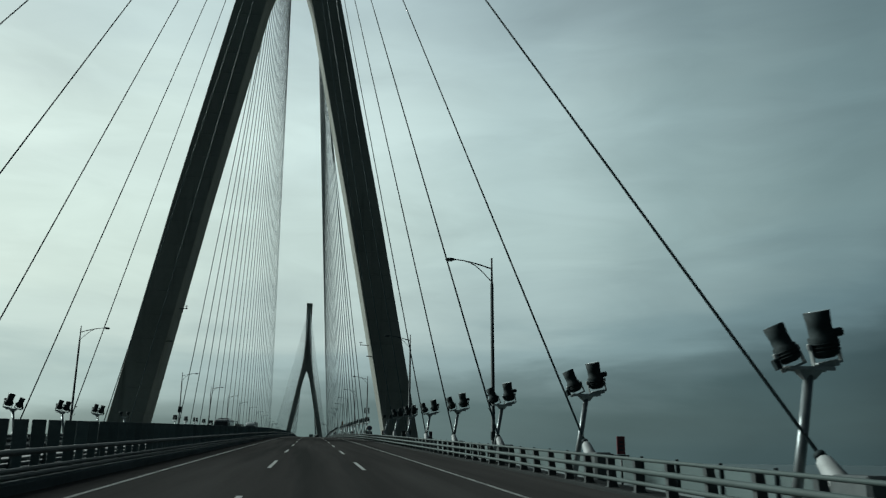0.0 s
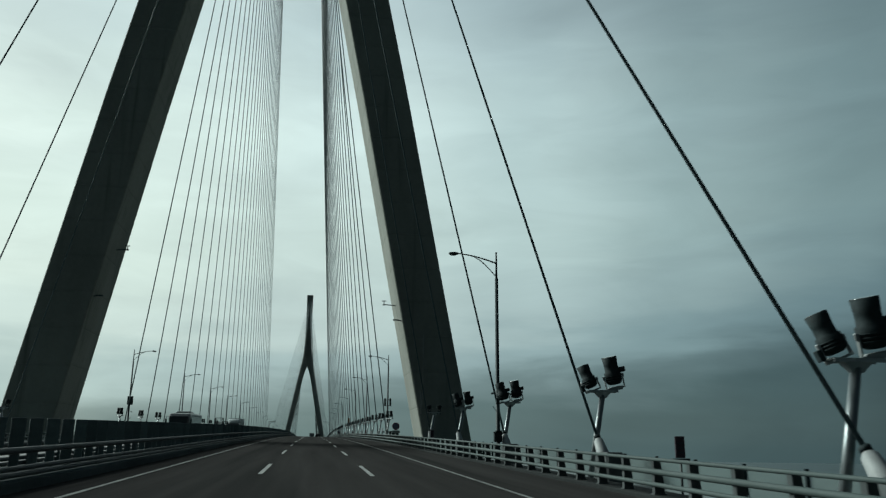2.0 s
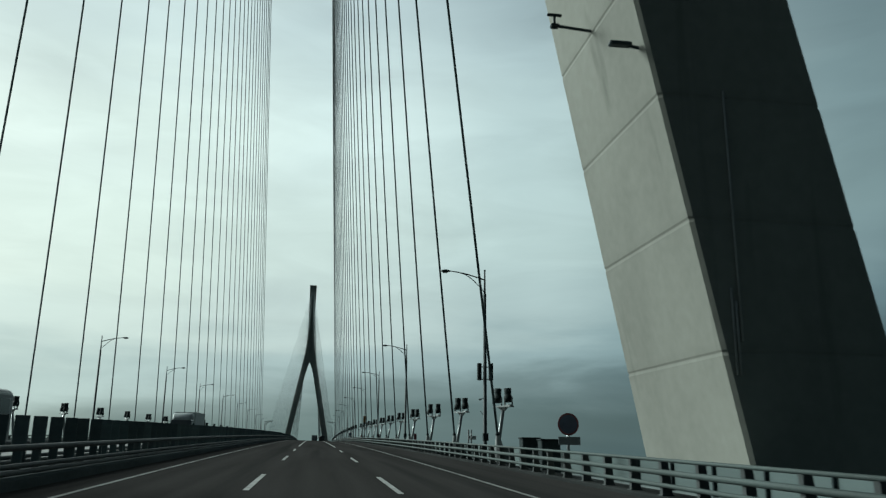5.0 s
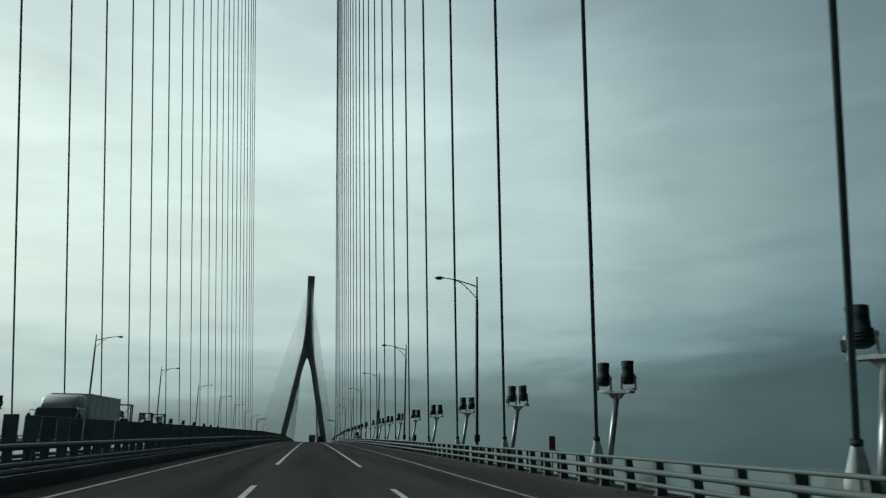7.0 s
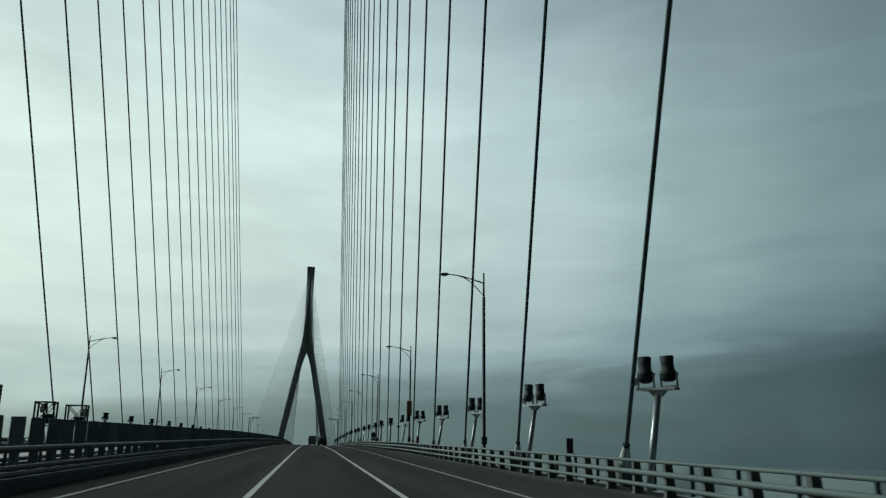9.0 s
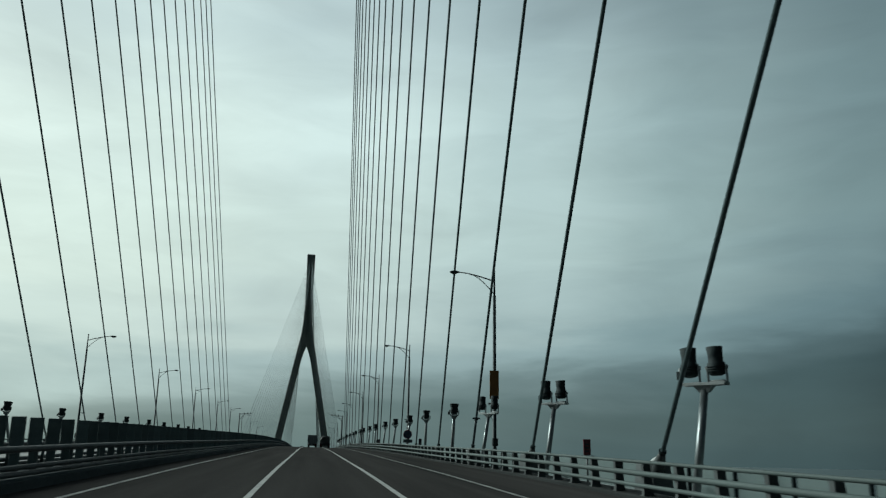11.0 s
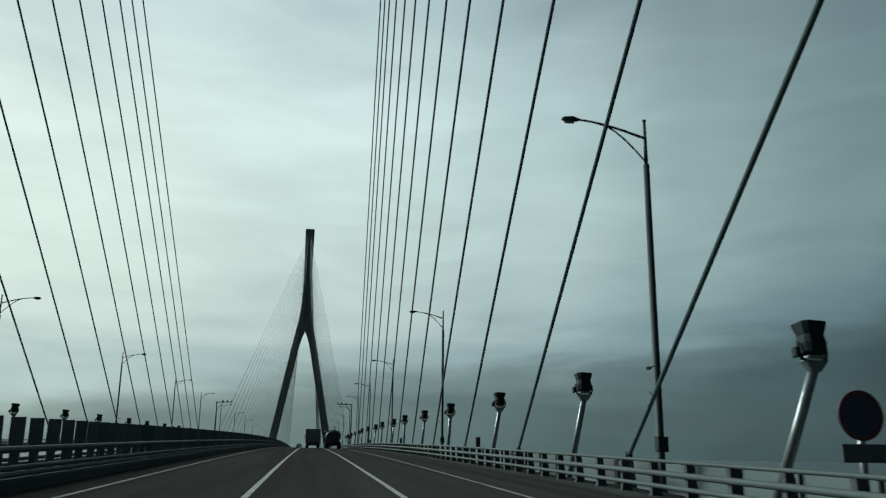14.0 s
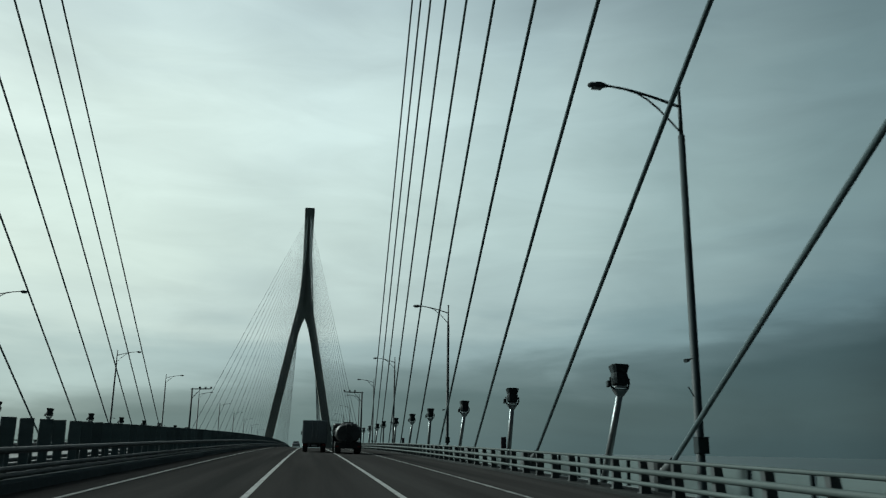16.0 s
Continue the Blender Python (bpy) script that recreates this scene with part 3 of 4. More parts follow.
# ---- floodlights that light the cables ----
def lamp_head(parent, x, tilt, turn, size=1.0, motor=True, gear=True, drop=0.10):
    """A black drum floodlight in a yoke, aimed up along the cables."""
    m = Matrix.Translation((x, 0, 0)) @ pose(0, 0, 0, tilt[0], tilt[1], turn)
    bm = B()
    tube(bm, [(0, 0, 0.02 * size), (0, 0, 0.08 * size), (0, 0, 0.40 * size), (0, 0, 0.43 * size), (0, 0, 0.62 * size), (0, 0, 0.90 * size)], [0.16 * size, 0.25 * size, 0.27 * size, 0.225 * size, 0.22 * size, 0.245 * size], 16, caps=True)
    for z in (0.14, 0.21, 0.28):
        tube(bm, [(0, 0, z * size), (0, 0, (z + 0.03) * size)], 0.285 * size, 16)
    if motor:
        tube(bm, [(0.0, -0.05 * size, 0.45 * size), (0.40 * size, -0.05 * size, 0.45 * size)], 0.085 * size, 8)
    head = part("lamp_head", bm, HOUSING, parent, "black drum floodlight", at=m)
    bm = B()
    tube(bm, [(0, 0, 0.89 * size), (0, 0, 0.91 * size)], 0.215 * size, 14)
    part("lens", bm, LENS, head, "dark glass lens")
    bm = B()
    for s in (-1, 1):
        solid(bm, 0.03, 0.11, (0.32 + drop) * size, (s * 0.30 * size, 0, (0.32 - drop) / 2 * size), bevel=0.004)
        solid(bm, 0.07, 0.09, 0.13 * size, (s * 0.32 * size, 0, 0.27 * size), bevel=0.02)
    solid(bm, 0.62 * size, 0.13, 0.05, (0, 0, -drop * size), bevel=0.008)
    part("yoke", bm, BRACKET, head, "pale steel yoke")
    if gear:
        bm = B()
        solid(bm, 0.13, 0.16, 0.24, (-0.36 * size, 0.02, 0.1), bevel=0.015)
        part("gear_box", bm, HOUSING, head)
    else:
        bm = B()
        solid(bm, 0.46 * size, 0.14, 0.15, (0, 0, -(drop + 0.01) * size), bevel=0.02)
        part("riser", bm, BRACKET, head, "pale box under the raised lamp")
    return head


def hooded_head(parent, tilt, turn):
    """A floodlight with a squat body, a waist and a flared hood, held in a deep dark yoke."""
    m = pose(0, 0, 0, tilt[0], tilt[1], turn)
    bm, rings = B(), []
    for z, a, b in ((0.02, 0.16, 0.15), (0.07, 0.24, 0.21), (0.28, 0.27, 0.24), (0.38, 0.26, 0.22), (0.45, 0.24, 0.21), (0.52, 0.26, 0.23), (0.70, 0.31, 0.28), (0.73, 0.30, 0.27)):
        rings.append([(x * a, y * b, z) for x, y in ((-1, -0.6), (-0.7, -1), (0.7, -1), (1, -0.6), (1, 0.6), (0.7, 1), (-0.7, 1), (-1, 0.6))])
    loft(bm, rings)
    head = part("lamp_head", bm, HOUSING, parent, "black hooded floodlight", at=m)
    bm = B()
    solid(bm, 0.50, 0.42, 0.012, (0, 0, 0.732), bevel=0.004)
    part("lens", bm, LENS, head, "dark glass lens")
    bm = B()
    tube(bm, [(-0.33, 0, 0.30), (-0.335, 0, 0.10), (-0.29, 0, -0.04), (-0.16, 0, -0.10), (0.16, 0, -0.10), (0.29, 0, -0.04), (0.335, 0, 0.10), (0.33, 0, 0.30)], [0.035] + [0.04] * 6 + [0.035], 7)
    part("yoke", bm, HOUSING, head, "dark curved yoke")
    bm = B()
    solid(bm, 0.40, 0.20, 0.06, (0.03, 0, 0.0), bevel=0.012)
    solid(bm, 0.08, 0.06, 0.12, (0.17, -0.1, 0.05), bevel=0.01)
    part("riser", bm, BRACKET, head, "pale plate under the lamp")
    bm = B()
    solid(bm, 0.10, 0.16, 0.22, (-0.40, 0.02, 0.08), bevel=0.02)
    part("gear_box", bm, HOUSING, head)
    return head


def drum_head(parent, x, tilt):
    """A short drum on a thin-legged stand."""
    bm = B()
    tube(bm, [(0, 0, 0), (0, 0, 0.03), (0, 0, 0.30), (0, 0, 0.36)], [0.15, 0.19, 0.235, 0.235], 16)
    head = part("lamp_head", bm, HOUSING, parent, "short black drum floodlight", at=Matrix.Translation((x, 0, 0.42)) @ pose(0, 0, 0, tilt[0], tilt[1], 0))
    bm = B()
    tube(bm, [(0, 0, 0.345), (0, 0, 0.365)], 0.20, 14)
    part("lens", bm, LENS, head, "dark glass lens")
    bm = B()
    for k in (-1, 1):
        tube(bm, [(x + k * 0.14, 0, 0.0), (x + k * 0.08, 0, 0.18), (x + k * 0.14, 0, 0.44)], 0.03, 6)
    solid(bm, 0.30, 0.10, 0.10, (x, 0, 0.22), bevel=0.02)
    part("stand", bm, HOUSING, parent, "thin black stand")


# foot's offset from the cables' line, and the pole's lean and height
STANCE = {"splayed": (-0.12, 0.56, -0.25, 3.26), "mild": (-0.15, 0.58, 0.0, 3.28), "drum": (-0.05, 0.55, 0.0, 3.24), "upright": (-0.10, 0.50, 0.0, 3.28), "wide": (-0.10, 0.50, 0.0, 3.28), "single": (-0.40, 0.0, -1.9, 3.30)}


def floodlight(kind, at, stance):
    f = thing("floodlight", "twin black floodlights on a leaning galvanised pole" if kind == "twin" else "single black floodlight on a leaning galvanised pole", "floodlight",
              "twin cable floodlights" if kind == "twin" else "single cable floodlights", at)
    lean = Vector(STANCE[stance][1:])
    bm = B()
    tube(bm, [(0, 0, 0), lean], [0.125, 0.11], 10)
    part("pole", bm, LIGHT_POLE, f, "bright galvanised pole")
    bm = B()
    solid(bm, 0.42, 0.42, 0.04, (0, 0, 0.02), bevel=0.006)
    for a in (-1, 1):
        for b in (-1, 1):
            tube(bm, [(a * 0.15, b * 0.15, 0.03), (a * 0.15, b * 0.15, 0.09)], 0.02, 6)
    part("base_plate", bm, LIGHT_POLE, f)
    twin = kind == "twin"
    turn = -52 if stance in ("upright", "wide") else 0
    holder = part("platform", _platform(kind, 1.35 if turn else 1.15), BRACKET if twin else LIGHT_POLE, f, "pale bracket plate" if twin else "grey funnel-shaped bracket", at=Matrix.Translation(lean) @ pose(0, 0, 0, 0, 0, turn))
    return f, holder


def _platform(kind, w):
    bm = B()
    if kind == "twin":
        solid(bm, w, 0.34, 0.035, (0, 0, 0.16), bevel=0.006)
        solid(bm, w, 0.03, 0.08, (0, -0.17, 0.13), bevel=0.004)
        solid(bm, w, 0.03, 0.08, (0, 0.17, 0.13), bevel=0.004)
        solid(bm, 0.7, 0.30, 0.26, (0, 0, 0.02), turn=pose(0, 0, 0, 180, 0, 0), bevel=0.01, taper=0.4)
    else:
        solid(bm, 0.52, 0.30, 0.24, (0, 0, 0.0), turn=pose(0, 0, 0, 180, 0, 0), bevel=0.015, taper=0.45)
    return bm


TWIN_Y = [23, 38.2, 53.2, 67.75, 82.6, 97.2, 111.7, 126.6, 169.6, 183.5, 197.9, 212.6, 227.2, 241.9, 256.9, 271.8, 286.5, 301.3, 316.6]
SINGLE_Y = [324.48, 339.18, 354.48, 369.18, 383.68, 398.68, 413.78, 427.98, 442.68, 457.48, 472.28, 487.08, 501.88, 516.68, 531.48, 546.28, 561.08, 575.88]
FOOT = -0.57
OUTSET = {316.6: 0.2, 324.48: -0.05}   # two that stand a little out of line


def flood_pose(side, y, stance):
    return pose(side * (CABLE_X + STANCE[stance][0] + OUTSET.get(y, 0.0)), y, crown(y) + FOOT, 0, 0, 0 if side > 0 or stance == "single" else 180)


# near the pylon the heads tilt apart; further on they stand nearly upright
TILTS = {"splayed": ((-6, -22), (6, -12)), "mild": ((-4, -17), (5, -12)), "drum": ((4, -10), (0, 2)), "upright": ((-4, -4), (3, -2)), "wide": ((-3, -3), (3, 1)), "single": ((-8, 2),)}
SIZES = {"splayed": (1.0, 1.2), "mild": (1.1, 1.1), "upright": (0.95, 0.93), "wide": (0.95, 0.96)}
SPREAD = {"splayed": 0.44, "mild": 0.37, "drum": 0.44, "upright": 0.41, "wide": 0.52}


def lit_pole(kind):
    f, holder = floodlight("single" if kind == "single" else "twin", flood_pose(1, -60.0, kind), kind)
    for k, t in enumerate(TILTS[kind]):
        x = 0.06 * (kind in ("splayed", "mild")) + (k * 2 - 1) * SPREAD.get(kind, 0.0)
        if kind == "single":
            h = hooded_head(holder, t, 0)
            h.location.z += 0.20
        elif kind == "drum":
            drum_head(holder, x, t)
        else:
            raised = kind in ("upright", "wide")
            h = lamp_head(holder, x, t, 0, SIZES[kind][k], motor=kind == "mild" or (kind == "splayed" and k == 1), gear=k == 0, drop=0.18 if raised else 0.10)
            h.location.z += (0.37 if kind == "wide" else 0.33) + 0.01 * k if raised else 0.26 + 0.12 * k
    return f


def flood_kind(y):
    return "single" if y in SINGLE_Y else "splayed" if y < 90 else "mild" if y < 120 else "drum" if y < 130 else "wide" if y in (197.9, 316.6) else "upright"


made = {}
for side in (1, -1):
    for y in TWIN_Y + SINGLE_Y:
        if side < 0 and y < 60:
            continue
        kind = flood_kind(y)
        m = flood_pose(side, y, kind) @ pose(0, 0, 0, 0, 0, random.uniform(-6, 6))
        if kind in made:
            copy_thing(made[kind], m)
        else:
            made[kind] = lit_pole(kind)
            made[kind].matrix_basis = m


# ---- street lamps ----
def street_lamp(at, extra=""):
    s = thing("street_lamp", "tall dark street lamp with a curved double arm", "street lamp", "bridge street lamps", at)
    bm = B()
    tube(bm, [(0, 0, 0), (0, 0, 0.35), (0, 0, 0.4), (0, 0, 11.45)], [0.18, 0.17, 0.138, 0.108], 10)
    part("pole", bm, POLE, s)
    bm = B()
    tube(bm, [(0, 0, 11.4), (0, 0, 13.1)], [0.075, 0.055], 8)
    tube(bm, [(0, 0, 13.1), (0, 0, 13.16)], 0.075, 8)
    part("top_pole", bm, POLE, s)
    bm = B()
    top = [(-0.05, 0, 12.46)] + [(-0.05 - 2.45 * t, 0, 12.46 + 0.56 * math.sin(t * 1.4) - 0.03 * t) for t in (0.15, 0.3, 0.45, 0.6, 0.75, 0.9, 1.0)]
    tube(bm, top, [0.05, 0.048, 0.046, 0.044, 0.042, 0.04, 0.038, 0.036], 7)
    part("arm", bm, POLE, s)
    bm = B()
    low = [(-0.05, 0, 11.6)] + [(-0.05 - 1.75 * t, 0, 11.6 + 1.30 * math.sin(t * 1.5)) for t in (0.2, 0.4, 0.6, 0.8, 1.0)]
    tube(bm, low, 0.032, 7)
    part("brace", bm, POLE, s)
    end = Vector(top[-1])
    bm = B()
    tube(bm, [end + Vector((0.12, 0, 0.0)), end + Vector((0.0, 0, 0.0)), end + Vector((-0.2, 0, 0.0)), end + Vector((-0.5, 0, -0.02)), end + Vector((-0.6, 0, -0.02))], [0.04, 0.09, 0.16, 0.13, 0.05], 10)
    for v in bm.verts:
        v.co.z = end.z + (v.co.z - end.z) * 0.7
    lum = part("luminaire", bm, POLE, s)
    bm = B()
    solid(bm, 0.34, 0.22, 0.03, end + Vector((-0.30, 0, -0.115)), bevel=0.01)
    part("lens", bm, LENS, lum, "milky glass lens")
    bm = B()
    solid(bm, 0.35, 0.32, 0.46, (0.02, -0.05, 1.72), bevel=0.02)
    solid(bm, 0.37, 0.34, 0.03, (0.02, -0.05, 1.965), bevel=0.006)
    part("switch_box", bm, HOUSING, s, "black switch box")
    bm = B()
    tube(bm, [(-0.12, -0.1, 4.28), (-0.32, -0.22, 4.23)], 0.02, 6)
    tube(bm, [(-0.30, -0.2, 4.21), (-0.45, -0.3, 4.18)], [0.05, 0.065], 8)
    part("camera_bracket", bm, POLE, s, "small bracket with a sensor")
    bm = B()
    tube(bm, [(-0.13, -0.08, 3.15), (-0.36, -0.2, 3.42)], 0.018, 6)
    part("stub_arm", bm, POLE, s)
    return s


LAMP_Y = [56.7, 101.7, 176.5, 225.6, 271, 317.5, 362.8, 408.5, 454, 499.6, 538, 583.6, 629.2, 674.8, 720.4, 766, 811.6]


def lamp_pose(side, y):
    return pose(side * (19.15 if y == 317.5 else 18.7), y, crown(y) - 0.68, 0, 0, 0 if side > 0 else 180)


first_lamp = street_lamp(lamp_pose(1, LAMP_Y[0]))
for side in (1, -1):
    for y in LAMP_Y:
        if side < 0 and y < 60 or (side > 0 and y == LAMP_Y[0]):
            continue
        copy_thing(first_lamp, lamp_pose(side, y))

# upright orange sign on one lamp pole
y = 317.5
s = thing("pole_sign", "faded orange upright sign plate on a lamp pole", "sign", at=(19.08, y - 0.24, crown(y) + 3.83))
bm = B()
solid(bm, 0.62, 0.03, 1.85, (0, 0, 0.925), bevel=0.008)
part("plate", bm, ORANGE, s)
bm = B()
for z in (0.25, 0.92, 1.6):
    solid(bm, 0.4, 0.10, 0.06, (0.05, 0.06, z), bevel=0.006)
part("clamp", bm, BRACKET, s)
# twin cabinets on another pole, and one across the road
y = 176.5
s = thing("pole_cabinet", "pair of dark equipment cabinets on a lamp pole", "cabinet", at=(18.7, y, crown(y) + 4.78))
for x in (-0.40, 0.40):
    bm = B()
    solid(bm, 0.26, 0.34, 1.15, (x, -0.05, 0.6), bevel=0.02)
    part("cabinet", bm, HOUSING, s)
for z in (0.1, 0.95):
    bm = B()
    solid(bm, 1.0, 0.06, 0.06, (0, 0.16, z), bevel=0.008)
    part("bracket", bm, DARK_STEEL, s)
s = thing("pole_cabinet", "single dark equipment cabinet on a lamp pole", "cabinet", at=(-18.55, y - 0.3, crown(y) + 4.5))
bm = B()
solid(bm, 0.75, 0.4, 1.2, (0, 0, 0.6), bevel=0.03)
part("cabinet", bm, HOUSING, s)
for z in (0.3, 0.9):
    bm = B()
    solid(bm, 0.5, 0.25, 0.08, (-0.1, 0.25, z), bevel=0.008)
    part("bracket", bm, DARK_STEEL, s)


# ---- small plates and signs along the outer rail ----
def rail_plate(y, colour, label):
    s = thing("rail_plate", label, "marker", "rail markers", (17.12, y, crown(y) - 0.56 - 0.14))
    bm = B()
    tube(bm, [(0, 0, 0.14), (0, 0, 1.38)], 0.035, 6)
    part("stem", bm, DARK_STEEL, s)
    bm = B()
    solid(bm, 0.50, 0.10, 0.06, (0, 0, 1.35), bevel=0.01)
    part("shelf", bm, DARK_STEEL, s)
    bm = B()
    solid(bm, 0.27, 0.05, 0.56, (0, 0, 1.67), bevel=0.012)
    part("plate", bm, colour, s)
    for z in (1.53, 1.65, 1.77):
        bm = B()
        solid(bm, 0.13, 0.01, 0.045, (0, -0.03, z))
        part("bar", bm, SIGN_BACK, s)
    return s


for k, y in enumerate([31.1, 73.2, 118.7, 202.1, 247.5, 293.3, 339.3, 385.0, 426.9, 473.0]):
    rail_plate(y, RED if k in (0, 3, 5) else MAROON, "small dull red plate on the outer rail" if k in (0, 3, 5) else "small dark maroon plate on the outer rail")


def round_sign(y, x=18.0):
    s = thing("round_sign", "round navy road sign with red rim over a grey plate", "sign", "round signs", (x, y, crown(y) - 0.65))
    bm = B()
    tube(bm, [(0, 0, 0), (0, 0, 2.6)], 0.07, 8)
    part("post", bm, LIGHT_POLE, s)
    bm = B()
    tube(bm, [(0, -0.045, 2.34), (0, -0.07, 2.34)], [0.46, 0.46], 32)
    disc = part("disc", bm, NAVY, s, "faded navy disc")
    bm = B()
    loft(bm, [[(r * math.cos(a), d, 2.34 + r * math.sin(a)) for r, d in ((0.385, -0.069), (0.39, -0.078), (0.455, -0.078), (0.462, -0.069))] for a in (2 * math.pi * k / 32 for k in range(33))])
    part("rim", bm, RED, disc, "dull red rim")
    bm = B()
    solid(bm, 0.95, 0.03, 0.33, (0.03, -0.06, 1.66), bevel=0.006)
    part("sub_plate", bm, GREY_PLATE, s, "grey oblong plate")
    return s


round_sign(350.8, 17.3), round_sign(155.7, 17.9)
for y, h in ((159.6, 1.25), (163.1, 1.3)):
    s = thing("equipment_cabinet", "dark roadside equipment cabinet behind the rail", "cabinet", "rail cabinets", (18.2, y, crown(y) - 0.56))
    bm = B()
    solid(bm, 0.9, 0.7, h + 0.3, (0, 0, (h + 0.3) / 2), bevel=0.03)
    part("body", bm, HOUSING, s)
    bm = B()
    solid(bm, 1.0, 0.8, 0.06, (0, 0, h + 0.33), bevel=0.01)
    part("roof", bm, HOUSING, s)
for y, x in ((179.8, 18.2), (178.8, 18.2)):
    s = thing("sensor_post", "short dark post with a small sensor box", "post", "sensor posts", (x, y, crown(y) - 0.56))
    bm = B()
    tube(bm, [(0, 0, 0), (0, 0, 2.1)], 0.05, 8)
    part("post", bm, DARK_STEEL, s)
    bm = B()
    solid(bm, 0.3, 0.2, 0.26, (0.18, 0, 1.55), bevel=0.015)
    part("sensor_box", bm, BRACKET, s)

y = 96.5
s = thing("rail_cabinet", "small dark square cabinet behind the outer rail", "cabinet", at=(17.5, y, crown(y) - 0.56))
bm = B()
solid(bm, 0.10, 0.10, 1.25, (0, 0, 0.625), bevel=0.01)
part("stem", bm, DARK_STEEL, s)
bm = B()
solid(bm, 0.44, 0.24, 0.52, (0, 0, 1.51), bevel=0.02)
part("body", bm, HOUSING, s)
bm = B()
solid(bm, 0.48, 0.28, 0.03, (0, 0, 1.785), bevel=0.006)
part("roof", bm, HOUSING, s)

# ---- arms on the pylon legs ----
def pylon_arm(side, y, z, reach, lamp):
    x = side * (inner_x(z) + 0.02)
    s = thing("pylon_sensor" if not lamp else "pylon_lamp", "wind sensor on an arm fixed to the pylon leg" if not lamp else "small lamp on an arm fixed to the pylon leg", "sensor" if not lamp else "lamp", "pylon fittings", (x, y, z))
    bm = B()
    tube(bm, [(side * 0.4, 0, 0), (-side * reach, 0, 0.12)], 0.06, 7)
    part("arm", bm, POLE, s)
    bm = B()
    if lamp:
        solid(bm, 0.75, 0.3, 0.14, (-side * (reach + 0.2), 0, 0.14), bevel=0.04)
        part("luminaire", bm, POLE, s)
    else:
        tube(bm, [(-side * reach, 0, 0), (-side * reach, 0, 0.5)], 0.05, 7)
        solid(bm, 0.55, 0.12, 0.09, (-side * reach, 0, 0.55), bevel=0.02)
        solid(bm, 0.30, 0.25, 0.12, (-side * reach, 0, 0.10), bevel=0.02)
        part("sensor", bm, HOUSING, s)


pylon_arm(1, PYLON_Y, 14.9, 1.4, False)
pylon_arm(1, PYLON_Y - 3.2, 12.55, 0.45, True)
pylon_arm(-1, PYLON_Y, 20.4, 1.2, False)
pylon_arm(-1, PYLON_Y - 3.2, 14.3, 0.45, True)
# thin pale conduits up the near face of one leg
for x, z0, z1 in ((19.75, 3.0, 11.0), (19.5, 2.0, 4.6), (19.62, 2.0, 4.2)):
    bm = B()
    tube(bm, [(x, -half_depth(z) - 0.05, z) for z in along(z0, z1, 4.0)], 0.04, 6)
    part("conduit", bm, PALE, near_pylon, "thin pale conduit pipe")


# ---- gantry frames on the far deck edge ----
for y, w, h1 in ((283.4, 1.05, 5.25), (298.8, 0.85, 4.55), (309.2, 1.0, 4.65)):
    s = thing("maintenance_frame", "cross-braced steel maintenance frame over the deck edge", "scaffold", "maintenance frames", (-17.4, y, crown(y) - 0.56))
    v, h0 = 0.5, 2.4
    for a in (-1, 1):
        for b in (-1, 1):
            bm = B()
            solid(bm, 0.15, 0.15, h1, (a * w, b * v, h1 / 2), bevel=0.01)
            part("upright", bm, DARK_STEEL, s)
    for b in (-1, 1):
        for z in (h0, h1):
            bm = B()
            solid(bm, 2 * w, 0.1, 0.12, (0, b * v, z - 0.06), bevel=0.01)
            part("beam", bm, DARK_STEEL, s)
            bm = B()
            solid(bm, 0.1, 2 * v, 0.12, (b * w, 0, z - 0.06), bevel=0.01)
            part("beam", bm, DARK_STEEL, s)
        bm = B()
        tube(bm, [(-w, b * v, h0), (w, b * v, h1)], 0.05, 5)
        tube(bm, [(w, b * v, h0), (-w, b * v, h1)], 0.05, 5)
        part("cross_brace", bm, DARK_STEEL, s)
    bm = B()
    solid(bm, 0.9, 0.7, 0.9, (0.25, 0, h0 + 0.55), bevel=0.05)
    part("winch", bm, HOUSING, s)


# ---- camera masts past mid-span ----
def camera_mast(side, y):
    s = thing("camera_mast", "tall mast with a boom of traffic cameras", "mast", "camera masts", pose(side * 18.6, y, crown(y) - 0.56, 0, 0, 0 if side > 0 else 180))
    bm = B()
    tube(bm, [(0, 0, 0), (0, 0, 12.9)], [0.24, 0.17], 8)
    part("mast", bm, POLE, s)
    bm = B()
    tube(bm, [(0.3, 0, 12.7), (-3.9, 0, 12.8)], 0.12, 7)
    tube(bm, [(0, 0, 10.6), (-1.8, 0, 12.7)], 0.07, 6)
    part("boom", bm, POLE, s)
    for x in (-1.6, -2.8, -4.0):
        bm = B()
        solid(bm, 0.36, 0.7, 0.36, (x, -0.2, 13.05), bevel=0.03)
        part("traffic_camera", bm, HOUSING, s)
    bm = B()
    solid(bm, 0.6, 0.5, 0.9, (-0.1, -0.3, 3.6), bevel=0.03)
    part("cabinet", bm, HOUSING, s)


camera_mast(-1, 571.0), camera_mast(1, 572.0)


# ---- vehicles ----
def wheel(parent, at, r, w):
    bm = B()
    x, y, z = at
    tube(bm, [(x - w / 2, y, z), (x - w / 2 + 0.03, y, z), (x + w / 2 - 0.03, y, z), (x + w / 2, y, z)], [r * 0.9, r, r, r * 0.9], 18)
    tyre = part("wheel", bm, RUBBER, parent, "black rubber tyre")
    bm = B()
    tube(bm, [(x - w / 2 - 0.012, y, z), (x + w / 2 + 0.012, y, z)], r * 0.52, 14)
    part("rim", bm, BRACKET, tyre, "grey steel rim")


def slope_turn(y):
    return math.degrees(math.atan(crown(y + 0.5) - crown(y - 0.5)))


